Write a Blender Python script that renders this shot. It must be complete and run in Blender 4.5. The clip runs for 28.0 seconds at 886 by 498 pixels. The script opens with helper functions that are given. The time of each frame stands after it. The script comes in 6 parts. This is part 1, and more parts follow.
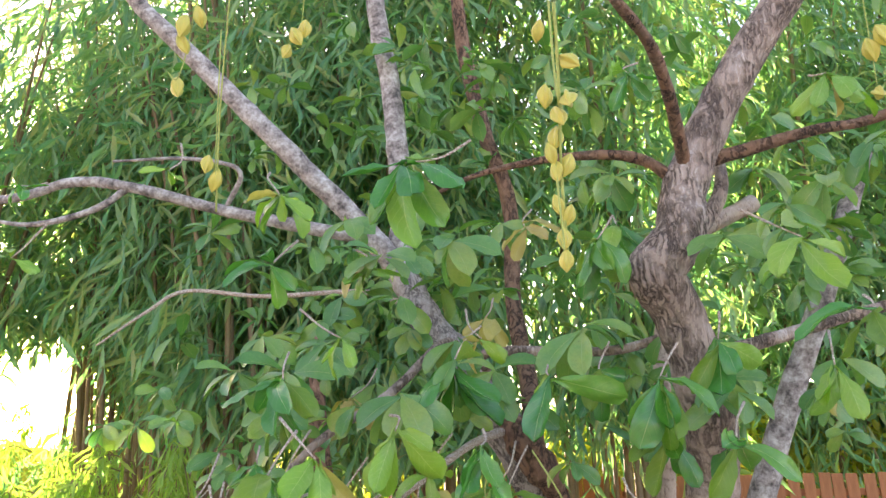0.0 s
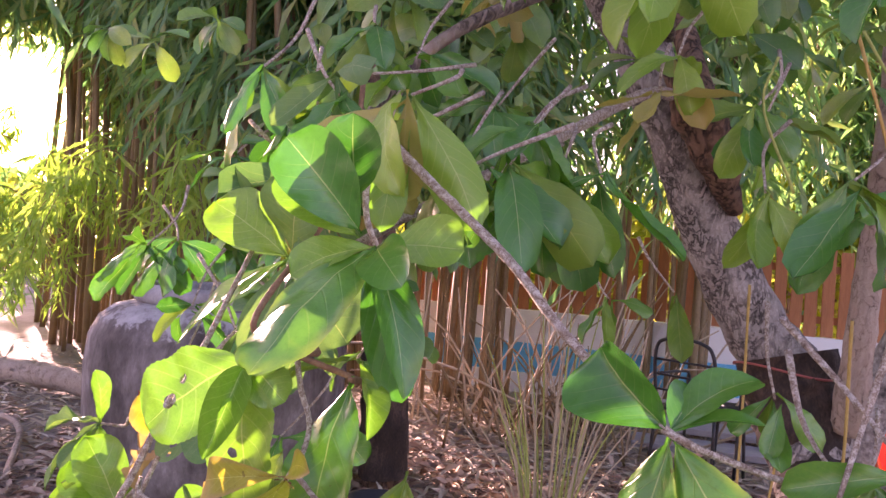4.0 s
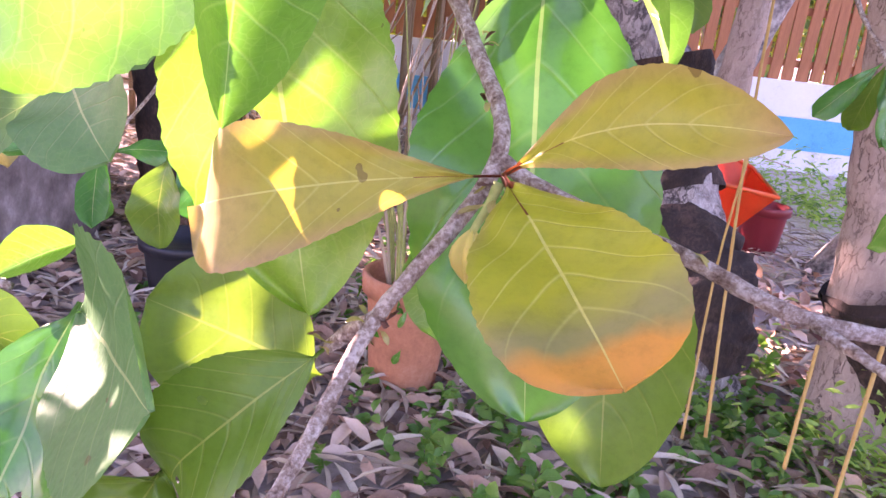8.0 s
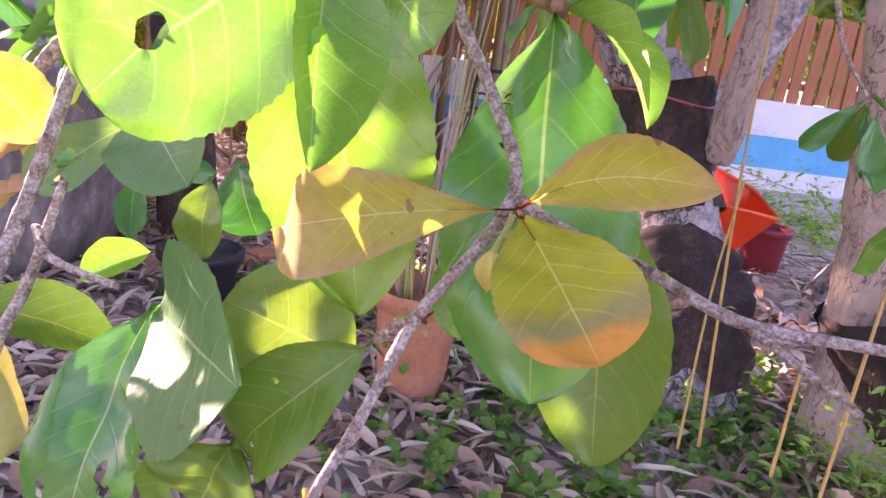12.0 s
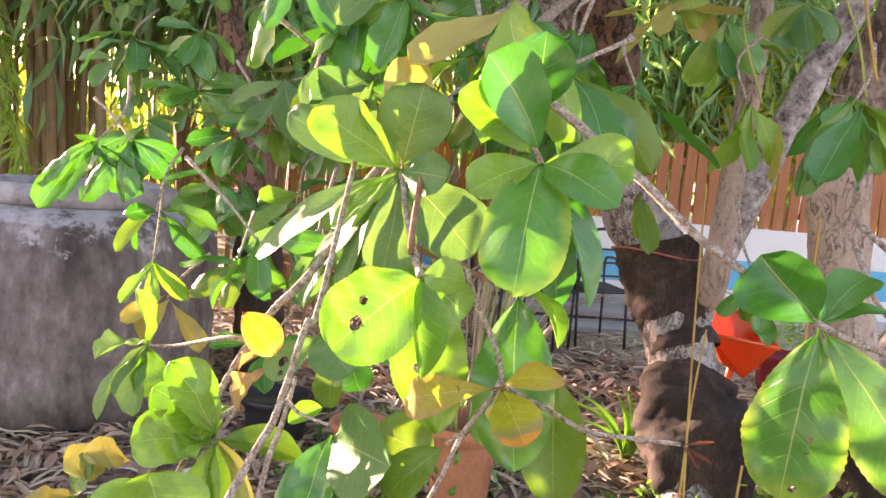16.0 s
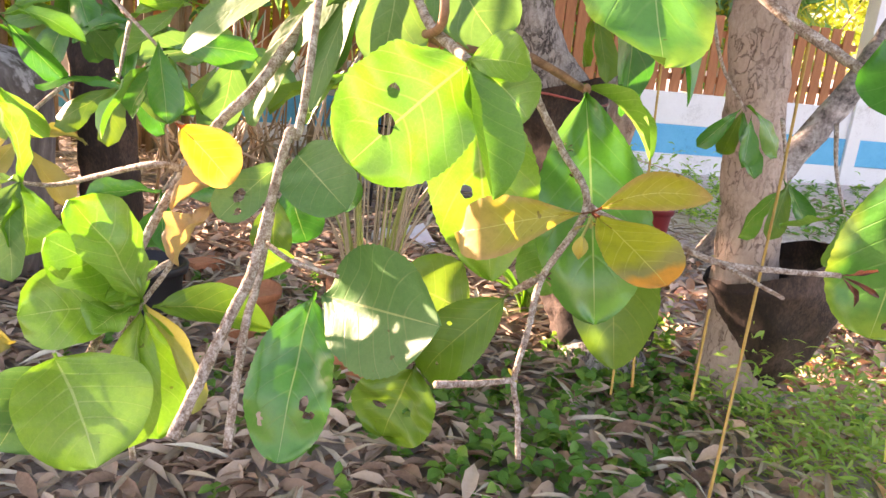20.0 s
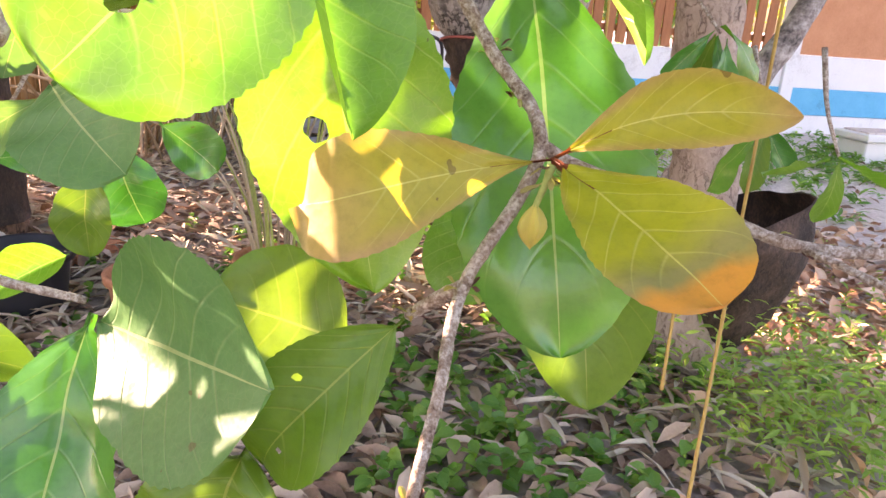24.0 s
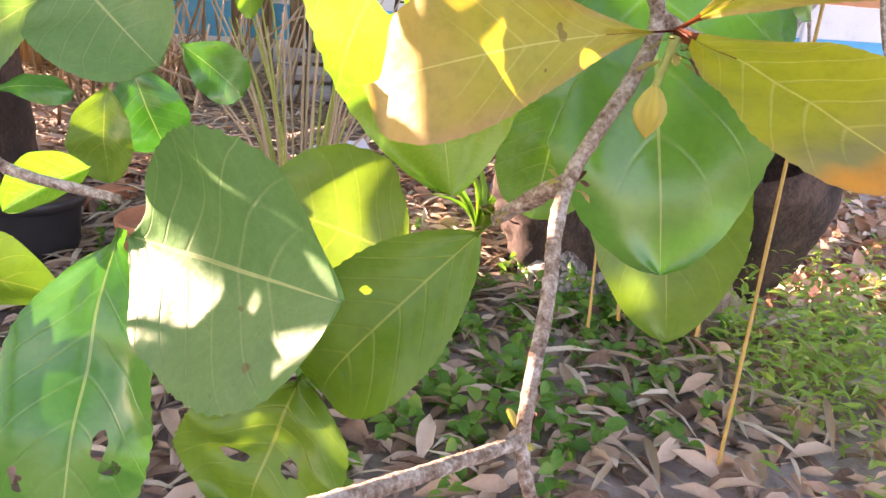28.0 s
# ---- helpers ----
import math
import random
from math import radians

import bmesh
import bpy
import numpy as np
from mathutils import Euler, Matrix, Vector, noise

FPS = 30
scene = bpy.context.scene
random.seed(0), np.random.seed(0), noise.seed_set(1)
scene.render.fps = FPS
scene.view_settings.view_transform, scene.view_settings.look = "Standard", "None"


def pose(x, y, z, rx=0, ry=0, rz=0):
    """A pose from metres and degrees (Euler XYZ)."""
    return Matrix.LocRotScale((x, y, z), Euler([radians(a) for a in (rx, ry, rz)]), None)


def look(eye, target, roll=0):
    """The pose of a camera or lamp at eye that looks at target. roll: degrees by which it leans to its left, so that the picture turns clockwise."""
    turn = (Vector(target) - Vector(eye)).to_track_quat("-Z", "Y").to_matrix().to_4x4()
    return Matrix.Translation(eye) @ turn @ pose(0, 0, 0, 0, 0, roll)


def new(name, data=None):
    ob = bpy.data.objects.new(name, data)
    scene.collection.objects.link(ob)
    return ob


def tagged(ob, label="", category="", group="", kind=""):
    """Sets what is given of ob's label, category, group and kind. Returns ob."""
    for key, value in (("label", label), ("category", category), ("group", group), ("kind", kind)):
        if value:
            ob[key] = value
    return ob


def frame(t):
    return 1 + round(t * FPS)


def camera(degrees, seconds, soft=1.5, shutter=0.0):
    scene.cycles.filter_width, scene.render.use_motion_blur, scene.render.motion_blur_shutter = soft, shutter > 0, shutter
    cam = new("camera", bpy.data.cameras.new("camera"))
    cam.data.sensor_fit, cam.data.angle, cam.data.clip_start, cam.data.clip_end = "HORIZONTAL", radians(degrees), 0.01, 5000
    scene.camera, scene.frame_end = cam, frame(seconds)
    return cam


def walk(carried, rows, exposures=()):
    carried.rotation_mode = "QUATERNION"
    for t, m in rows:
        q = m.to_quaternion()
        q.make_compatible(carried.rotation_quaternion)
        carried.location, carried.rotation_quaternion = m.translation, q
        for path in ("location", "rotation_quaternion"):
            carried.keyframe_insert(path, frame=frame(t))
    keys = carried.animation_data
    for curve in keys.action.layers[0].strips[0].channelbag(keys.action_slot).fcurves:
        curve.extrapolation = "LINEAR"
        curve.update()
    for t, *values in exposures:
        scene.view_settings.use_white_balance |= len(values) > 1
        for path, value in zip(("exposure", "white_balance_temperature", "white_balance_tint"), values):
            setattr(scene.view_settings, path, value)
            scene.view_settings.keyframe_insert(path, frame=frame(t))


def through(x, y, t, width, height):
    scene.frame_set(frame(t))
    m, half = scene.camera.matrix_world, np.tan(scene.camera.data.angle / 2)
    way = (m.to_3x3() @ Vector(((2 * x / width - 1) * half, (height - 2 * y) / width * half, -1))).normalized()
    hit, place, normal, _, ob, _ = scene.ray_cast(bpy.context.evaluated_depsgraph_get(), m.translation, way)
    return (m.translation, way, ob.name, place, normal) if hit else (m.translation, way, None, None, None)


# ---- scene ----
cam = camera(60.6, 28.0)
PATH = [
    (0.0, 1.3447, -1.3381, 1.7175, 106.80, 1.20, 19.30),
    (0.5, 1.3298, -1.3201, 1.6810, 105.84, 0.94, 19.30),
    (1.0, 1.2694, -1.1858, 1.6039, 104.03, 1.04, 21.08),
    (1.5, 1.1933, -1.0206, 1.5472, 103.63, 0.64, 22.26),
    (2.0, 1.0006, -0.8499, 1.4587, 101.51, -0.40, 22.40),
    (2.5, 0.8134, -0.7214, 1.4086, 100.96, -1.22, 19.54),
    (3.0, 0.7075, -0.6621, 1.3818, 99.33, -2.05, 17.92),
    (3.5, 0.5600, -0.4851, 1.3267, 94.85, -2.04, 18.66),
    (4.0, 0.4624, -0.3960, 1.2861, 91.01, -4.51, 17.71),
    (4.5, 0.3093, -0.3714, 1.2693, 88.33, -7.56, 15.97),
    (6.5, 0.0083, -0.0037, 1.1126, 74.46, -4.84, 6.36),
    (7.0, 0.0109, 0.0700, 1.0947, 72.14, -5.22, 0.60),
    (7.5, 0.0132, 0.0945, 1.0844, 73.16, -6.99, -1.04),
    (8.0, 0.0274, 0.0940, 1.0883, 72.85, -6.39, -1.39),
    (8.5, 0.0250, 0.0590, 1.1135, 72.51, -5.34, 0.23),
    (9.0, 0.0230, 0.0340, 1.1094, 73.55, -6.55, 0.65),
    (9.5, 0.0357, 0.0307, 1.1104, 73.62, -5.61, 0.71),
    (10.0, 0.0305, 0.0242, 1.1046, 72.70, -5.62, 0.77),
    (10.5, 0.0280, 0.0247, 1.1047, 72.84, -6.32, -0.23),
    (11.0, 0.0202, 0.0188, 1.1091, 73.44, -6.67, 0.14),
    (11.5, 0.0178, 0.0182, 1.1107, 73.28, -7.17, -0.85),
    (13.5, -0.0067, -0.1266, 1.1610, 78.18, -8.48, 0.37),
    (14.0, 0.0223, -0.2717, 1.2021, 79.35, -6.00, 2.47),
    (14.5, 0.0165, -0.3786, 1.2305, 81.44, -5.56, 0.83),
    (15.0, 0.0321, -0.4356, 1.2500, 81.26, -4.14, 1.78),
    (15.5, 0.0341, -0.4704, 1.2640, 81.95, -3.95, 2.16),
    (16.0, -0.0011, -0.5008, 1.2900, 83.53, -4.45, 1.68),
    (16.5, -0.0610, -0.5674, 1.3029, 83.84, -5.21, -0.59),
    (17.0, -0.0798, -0.6158, 1.3071, 83.52, -5.65, -4.20),
    (17.5, -0.1046, -0.6751, 1.3160, 83.23, -6.60, -6.09),
    (18.0, -0.1137, -0.7092, 1.3022, 82.81, -6.30, -7.17),
    (18.5, -0.1310, -0.6438, 1.2722, 80.38, -5.28, -7.11),
    (19.0, -0.1477, -0.4637, 1.2281, 79.37, -5.26, -8.38),
    (19.5, -0.1534, -0.3184, 1.2002, 77.79, -5.73, -9.21),
    (20.0, -0.1828, -0.2292, 1.1640, 74.50, -5.60, -9.94),
    (20.5, -0.2266, -0.1622, 1.1490, 74.77, -5.75, -16.05),
    (21.0, -0.2271, -0.1135, 1.1481, 71.98, -5.41, -20.21),
    (21.5, -0.1633, -0.0344, 1.1233, 71.72, -5.04, -20.08),
    (23.5, -0.0902, 0.0453, 1.0995, 72.26, -4.90, -15.56),
    (24.0, -0.0768, 0.0523, 1.0973, 72.20, -4.37, -15.04),
    (24.5, -0.0758, 0.0644, 1.0951, 71.92, -4.45, -15.69),
    (25.0, -0.0748, 0.0690, 1.0930, 72.24, -4.23, -15.87),
    (25.5, -0.0718, 0.0757, 1.0896, 71.65, -4.26, -16.13),
    (26.0, -0.0758, 0.0902, 1.0832, 70.95, -4.66, -16.28),
    (26.5, -0.0754, 0.1013, 1.0844, 71.06, -4.95, -17.07),
    (27.0, -0.0752, 0.1009, 1.0869, 71.25, -5.18, -17.15),
    (27.5, -0.0749, 0.0998, 1.0807, 70.86, -4.52, -16.14),
    (28.0, -0.0967, 0.0991, 1.0555, 68.77, -4.60, -14.38),
]
walk(cam, [(t, pose(*p)) for t, *p in PATH], exposures=[(0, 3.0, 7100, 30), (1, 3.15, 7100, 38), (2, 3.15, 7400, 48), (3, 3.1, 7100, 64), (4, 2.45, 7100, 68), (4.5, 2.65, 7300, 60), (7, 3.22, 6400, 72), (11.5, 3.02, 6350, 72), (14, 2.5, 7700, 44), (16, 2.9, 7800, 42), (18, 2.97, 7900, 40), (21.5, 2.97, 7700, 40), (25, 3.12, 7600, 46), (28, 3.12, 7600, 46)])

# ---- world, sun ----
SUN_AZ, SUN_EL = -49.0, 11.0
sun_way = Vector((math.sin(radians(SUN_AZ)) * math.cos(radians(SUN_EL)), math.cos(radians(SUN_AZ)) * math.cos(radians(SUN_EL)), math.sin(radians(SUN_EL))))
world = bpy.data.worlds.new("world")
scene.world = world
world.use_nodes = True
wn = world.node_tree.nodes
sky = wn.new("ShaderNodeTexSky")
sky.sky_type, sky.sun_disc = "NISHITA", False
sky.sun_elevation, sky.sun_rotation = radians(SUN_EL), radians(SUN_AZ)
sky.air_density, sky.dust_density = 1.0, 2.0
wn["Background"].inputs[1].default_value = 0.115
world.node_tree.links.new(sky.outputs[0], wn["Background"].inputs[0])
sun = new("sun", bpy.data.lights.new("sun", "SUN"))
sun.data.energy, sun.data.angle, sun.data.color = 5.0, radians(0.6), (1.0, 0.86, 0.66)
sun.matrix_world = look(sun_way * 50, (0, 0, 0))

# ---- materials ----
def mat(name, base, rough=0.7, metal=0.0):
    m = bpy.data.materials.new(name)
    m.use_nodes = True
    b = m.node_tree.nodes["Principled BSDF"]
    b.inputs["Base Color"].default_value = (*base, 1)
    b.inputs["Roughness"].default_value, b.inputs["Metallic"].default_value = rough, metal
    return m

def node(m, kind, **sets):
    n = m.node_tree.nodes.new(kind)
    for k, v in sets.items():
        n.inputs[k.replace("_", " ")].default_value = v
    return n

def wire(m, a, b):
    m.node_tree.links.new(a, b)

def ramp(m, src, stops):
    r = m.node_tree.nodes.new("ShaderNodeValToRGB")
    e = r.color_ramp.elements
    while len(e) < len(stops):
        e.new(0.5)
    for el, (p, c) in zip(e, stops):
        el.position, el.color = p, (*c, 1)
    wire(m, src, r.inputs[0])
    return r.outputs[0]

def mixed(m, fac, a, b, mode="MIX"):
    x = m.node_tree.nodes.new("ShaderNodeMix")
    x.data_type, x.blend_type = "RGBA", mode
    for sock, v in ((x.inputs[0], fac), (x.inputs[6], a), (x.inputs[7], b)):
        if isinstance(v, (int, float)):
            sock.default_value = v
        elif isinstance(v, tuple):
            sock.default_value = (*v, 1)
        else:
            wire(m, v, sock)
    return x.outputs[2]

def calc(m, op, a, b=None, c=None):
    x = m.node_tree.nodes.new("ShaderNodeMath")
    x.operation = op
    for i, v in enumerate((a, b, c)):
        if v is None:
            continue
        if isinstance(v, (int, float)):
            x.inputs[i].default_value = v
        else:
            wire(m, v, x.inputs[i])
    return x.outputs[0]

def surface(name, stops, scale=6, detail=8, fine=40, bump=0.3, rough=0.85, metal=0.0, stretch=(1, 1, 1), island=False, dist=0.01):
    """A rough surface: two scales of noise through a colour ramp, with relief."""
    m = mat(name, stops[0][1], rough, metal)
    b = m.node_tree.nodes["Principled BSDF"]
    tc = m.node_tree.nodes.new("ShaderNodeTexCoord")
    mp = m.node_tree.nodes.new("ShaderNodeMapping")
    mp.inputs["Scale"].default_value = stretch
    wire(m, tc.outputs["Object"], mp.inputs[0])
    n1 = node(m, "ShaderNodeTexNoise", Scale=scale, Detail=detail, Roughness=0.65)
    n2 = node(m, "ShaderNodeTexNoise", Scale=fine, Detail=6, Roughness=0.7)
    wire(m, mp.outputs[0], n1.inputs["Vector"])
    wire(m, mp.outputs[0], n2.inputs["Vector"])
    f = calc(m, "ADD", calc(m, "MULTIPLY", n1.outputs[0], 0.62), calc(m, "MULTIPLY", n2.outputs[0], 0.38))
    if island:
        g = m.node_tree.nodes.new("ShaderNodeNewGeometry")
        f = calc(m, "ADD", calc(m, "MULTIPLY", f, 0.4), calc(m, "MULTIPLY", g.outputs["Random Per Island"], 0.6))
    wire(m, ramp(m, f, stops), b.inputs["Base Color"])
    bp = node(m, "ShaderNodeBump", Strength=bump, Distance=dist)
    wire(m, f, bp.inputs["Height"])
    wire(m, bp.outputs[0], b.inputs["Normal"])
    return m

def leaf_material(name, tones, vein, through=0.55, gloss=0.32, edge=None, tip=None, island=False, bumpy=0.35, shine=0.5, veins=0.14, stem=None, edge_at=(0.66, 0.9), net=0.0, glow_tint=(1.0, 1.0, 0.45)):
    """A leaf: pale midrib and side veins by the blade's own coordinates, blotches, light passing through."""
    m = mat(name, tones[0], gloss)
    nt = m.node_tree
    b = nt.nodes["Principled BSDF"]
    b.inputs["Specular IOR Level"].default_value = shine
    uv = nt.nodes.new("ShaderNodeUVMap")
    sep = nt.nodes.new("ShaderNodeSeparateXYZ")
    wire(m, uv.outputs[0], sep.inputs[0])
    u = calc(m, "ABSOLUTE", calc(m, "SUBTRACT", sep.outputs[0], 0.5))
    v = sep.outputs[1]
    rib = calc(m, "LESS_THAN", u, calc(m, "MULTIPLY_ADD", v, -0.012, 0.016))
    row = calc(m, "FRACT", calc(m, "ADD", calc(m, "MULTIPLY", v, 7.5), calc(m, "MULTIPLY", calc(m, "POWER", u, 1.3), -5.0)))
    off = calc(m, "DIVIDE", calc(m, "ABSOLUTE", calc(m, "SUBTRACT", row, 0.5)), calc(m, "MULTIPLY_ADD", u, -0.1, 0.085))
    fade = calc(m, "MULTIPLY_ADD", v, -6.0, 5.4)
    fade.node.use_clamp = True
    side = calc(m, "MULTIPLY", calc(m, "MAXIMUM", calc(m, "SUBTRACT", 1.0, off), 0.0), fade)
    if island:
        rnd = nt.nodes.new("ShaderNodeNewGeometry").outputs["Random Per Island"]
    else:
        rnd = nt.nodes.new("ShaderNodeObjectInfo").outputs["Random"]
    tc = nt.nodes.new("ShaderNodeTexCoord")
    n1 = node(m, "ShaderNodeTexNoise", Scale=22, Detail=5, Roughness=0.6)
    wire(m, tc.outputs["Object"], n1.inputs["Vector"])
    tone = ramp(m, calc(m, "ADD", calc(m, "MULTIPLY", rnd, 0.62), calc(m, "MULTIPLY", n1.outputs[0], 0.4)), [(i / max(1, len(tones) - 1), c) for i, c in enumerate(tones)])
    # a patch of sun painted orange at the tip, behind a dull shaded band
    if tip:
        n3 = node(m, "ShaderNodeTexNoise", Scale=35, Detail=3)
        wire(m, tc.outputs["Object"], n3.inputs["Vector"])
        f = calc(m, "MULTIPLY_ADD", n3.outputs[0], 0.25, v)
        s = nt.nodes.new("ShaderNodeMapRange")
        s.inputs["From Min"].default_value, s.inputs["From Max"].default_value = 0.96, 1.03
        wire(m, f, s.inputs["Value"])
        dull = nt.nodes.new("ShaderNodeMapRange")
        dull.inputs["From Min"].default_value, dull.inputs["From Max"].default_value = 0.78, 0.93
        wire(m, f, dull.inputs["Value"])
        tone = mixed(m, calc(m, "MULTIPLY", dull.outputs[0], 0.7), tone, (0.27, 0.24, 0.13))
        tone = mixed(m, s.outputs[0], tone, tip)
    if edge:
        n4 = node(m, "ShaderNodeTexNoise", Scale=16, Detail=3)
        wire(m, tc.outputs["Object"], n4.inputs["Vector"])
        s4 = nt.nodes.new("ShaderNodeMapRange")
        s4.inputs["From Min"].default_value, s4.inputs["From Max"].default_value = edge_at
        far = calc(m, "MAXIMUM", calc(m, "MULTIPLY", u, 1.1), calc(m, "MULTIPLY", calc(m, "SUBTRACT", v, 0.45), 1.05))
        wire(m, calc(m, "MULTIPLY_ADD", n4.outputs[0], 0.5, far), s4.inputs["Value"])
        tone = mixed(m, s4.outputs[0], tone, edge)
    lines = calc(m, "MAXIMUM", calc(m, "MULTIPLY", rib, 0.7), calc(m, "MULTIPLY", side, veins))
    tone = mixed(m, lines, tone, vein)
    if stem:
        tone = mixed(m, calc(m, "MULTIPLY", calc(m, "LESS_THAN", v, 0.3), rib), tone, stem)
        tone = mixed(m, calc(m, "LESS_THAN", v, 0.1), tone, stem)
    # brown specks and nibbled spots
    vo = node(m, "ShaderNodeTexNoise", Scale=70, Detail=2, Roughness=0.5)
    wire(m, tc.outputs["Object"], vo.inputs["Vector"])
    speck = calc(m, "GREATER_THAN", vo.outputs[0], 0.755)
    tone = mixed(m, calc(m, "MULTIPLY", speck, 0.6), tone, (0.12, 0.06, 0.02))
    if net:
        mesh_ = node(m, "ShaderNodeTexVoronoi", Scale=190)
        mesh_.feature = "DISTANCE_TO_EDGE"
        wire(m, tc.outputs["Object"], mesh_.inputs["Vector"])
        tone = mixed(m, calc(m, "MULTIPLY", calc(m, "LESS_THAN", mesh_.outputs["Distance"], 0.035), net), tone, vein)
    # fine mottling between the veins
    n5 = node(m, "ShaderNodeTexNoise", Scale=130, Detail=8, Roughness=0.75)
    wire(m, tc.outputs["Object"], n5.inputs["Vector"])
    tone = mixed(m, 0.3, tone, ramp(m, n5.outputs[0], [(0.35, (0.55, 0.6, 0.5)), (0.5, (1.0, 1.0, 1.0)), (0.68, (1.25, 1.2, 1.2))]), "MULTIPLY")
    wire(m, tone, b.inputs["Base Color"])
    # fine relief between the veins
    cell = node(m, "ShaderNodeTexVoronoi", Scale=230)
    wire(m, tc.outputs["Object"], cell.inputs["Vector"])
    h = calc(m, "ADD", calc(m, "MULTIPLY", cell.outputs[0], 0.25), calc(m, "MULTIPLY", calc(m, "MAXIMUM", rib, side), -0.5))
    quilt = calc(m, "SINE", calc(m, "MULTIPLY", row, math.pi))
    h = calc(m, "MULTIPLY_ADD", calc(m, "MULTIPLY", quilt, fade), 0.22, h)
    bp = node(m, "ShaderNodeBump", Strength=bumpy, Distance=0.002)
    wire(m, h, bp.inputs["Height"])
    wire(m, bp.outputs[0], b.inputs["Normal"])
    tr = nt.nodes.new("ShaderNodeBsdfTranslucent")
    wire(m, mixed(m, 1.0, tone, glow_tint, "MULTIPLY"), tr.inputs[0])
    glow = nt.nodes.new("ShaderNodeMixShader")
    glow.inputs[0].default_value = through
    wire(m, b.outputs[0], glow.inputs[1])
    wire(m, tr.outputs[0], glow.inputs[2])
    wire(m, glow.outputs[0], nt.nodes["Material Output"].inputs[0])
    return m

M_leaf = leaf_material("leaf green", [(0.025, 0.17, 0.028), (0.055, 0.27, 0.035), (0.17, 0.36, 0.045)], (0.42, 0.54, 0.2), through=0.32, gloss=0.22, shine=0.85, bumpy=0.2, glow_tint=(0.75, 1.0, 0.4))
M_great = leaf_material("leaf great green", [(0.04, 0.22, 0.035), (0.075, 0.31, 0.045), (0.13, 0.38, 0.055)], (0.42, 0.58, 0.2), through=0.38, gloss=0.27, shine=0.9, edge=(0.36, 0.52, 0.06))
# lime tone; the glow of sunlit blades is partly put into this colour
M_lime = leaf_material("leaf lime", [(0.13, 0.33, 0.03), (0.2, 0.42, 0.035), (0.3, 0.46, 0.045)], (0.55, 0.64, 0.22), veins=0.34, net=0.1, through=0.38, gloss=0.36, shine=0.9, glow_tint=(0.7, 1.0, 0.42))
M_young = leaf_material("leaf young bronze", [(0.36, 0.44, 0.018), (0.39, 0.44, 0.022), (0.42, 0.42, 0.03)], (0.68, 0.66, 0.2), through=0.48, gloss=0.38, tip=(0.72, 0.33, 0.05), edge=(0.44, 0.28, 0.13), edge_at=(0.72, 1.05), bumpy=0.25, shine=0.4, veins=0.42, stem=(0.2, 0.05, 0.025))
M_young_plain = leaf_material("leaf young olive", [(0.37, 0.39, 0.028), (0.4, 0.38, 0.035), (0.43, 0.35, 0.06)], (0.66, 0.6, 0.2), through=0.45, gloss=0.38, edge=(0.5, 0.28, 0.17), edge_at=(0.6, 0.97), bumpy=0.25, shine=0.4, veins=0.35, stem=(0.2, 0.05, 0.025))
M_oldleaf = leaf_material("leaf turning", [(0.38, 0.38, 0.1), (0.46, 0.42, 0.12), (0.44, 0.33, 0.13)], (0.55, 0.5, 0.22), through=0.36)
M_rust = leaf_material("leaf rusty", [(0.08, 0.025, 0.02), (0.13, 0.045, 0.035), (0.2, 0.09, 0.06)], (0.4, 0.2, 0.1), through=0.3, gloss=0.5)
M_far_leaf = leaf_material("leaf mass", [(0.05, 0.18, 0.045), (0.09, 0.27, 0.06), (0.18, 0.35, 0.07), (0.36, 0.4, 0.08)], (0.36, 0.46, 0.15), island=True, through=0.36, glow_tint=(0.75, 1.0, 0.4), gloss=0.27, shine=0.9)
M_bamboo_leaf = leaf_material("bamboo leaf", [(0.06, 0.24, 0.12), (0.14, 0.37, 0.18), (0.27, 0.46, 0.2), (0.58, 0.46, 0.17)], (0.32, 0.44, 0.16), island=True, through=0.6, gloss=0.3, shine=0.9, glow_tint=(0.9, 1.0, 0.5))
M_shrub_leaf = leaf_material("shrub leaf", [(0.2, 0.34, 0.04), (0.42, 0.5, 0.07), (0.6, 0.55, 0.12)], (0.45, 0.5, 0.12), island=True, through=0.6)
M_weed = leaf_material("weed leaf", [(0.06, 0.22, 0.04), (0.12, 0.34, 0.06), (0.28, 0.46, 0.09)], (0.24, 0.4, 0.12), island=True)
M_feather = leaf_material("feathery weed leaf", [(0.2, 0.44, 0.08), (0.32, 0.56, 0.12), (0.48, 0.62, 0.18)], (0.4, 0.55, 0.18), island=True, through=0.6)
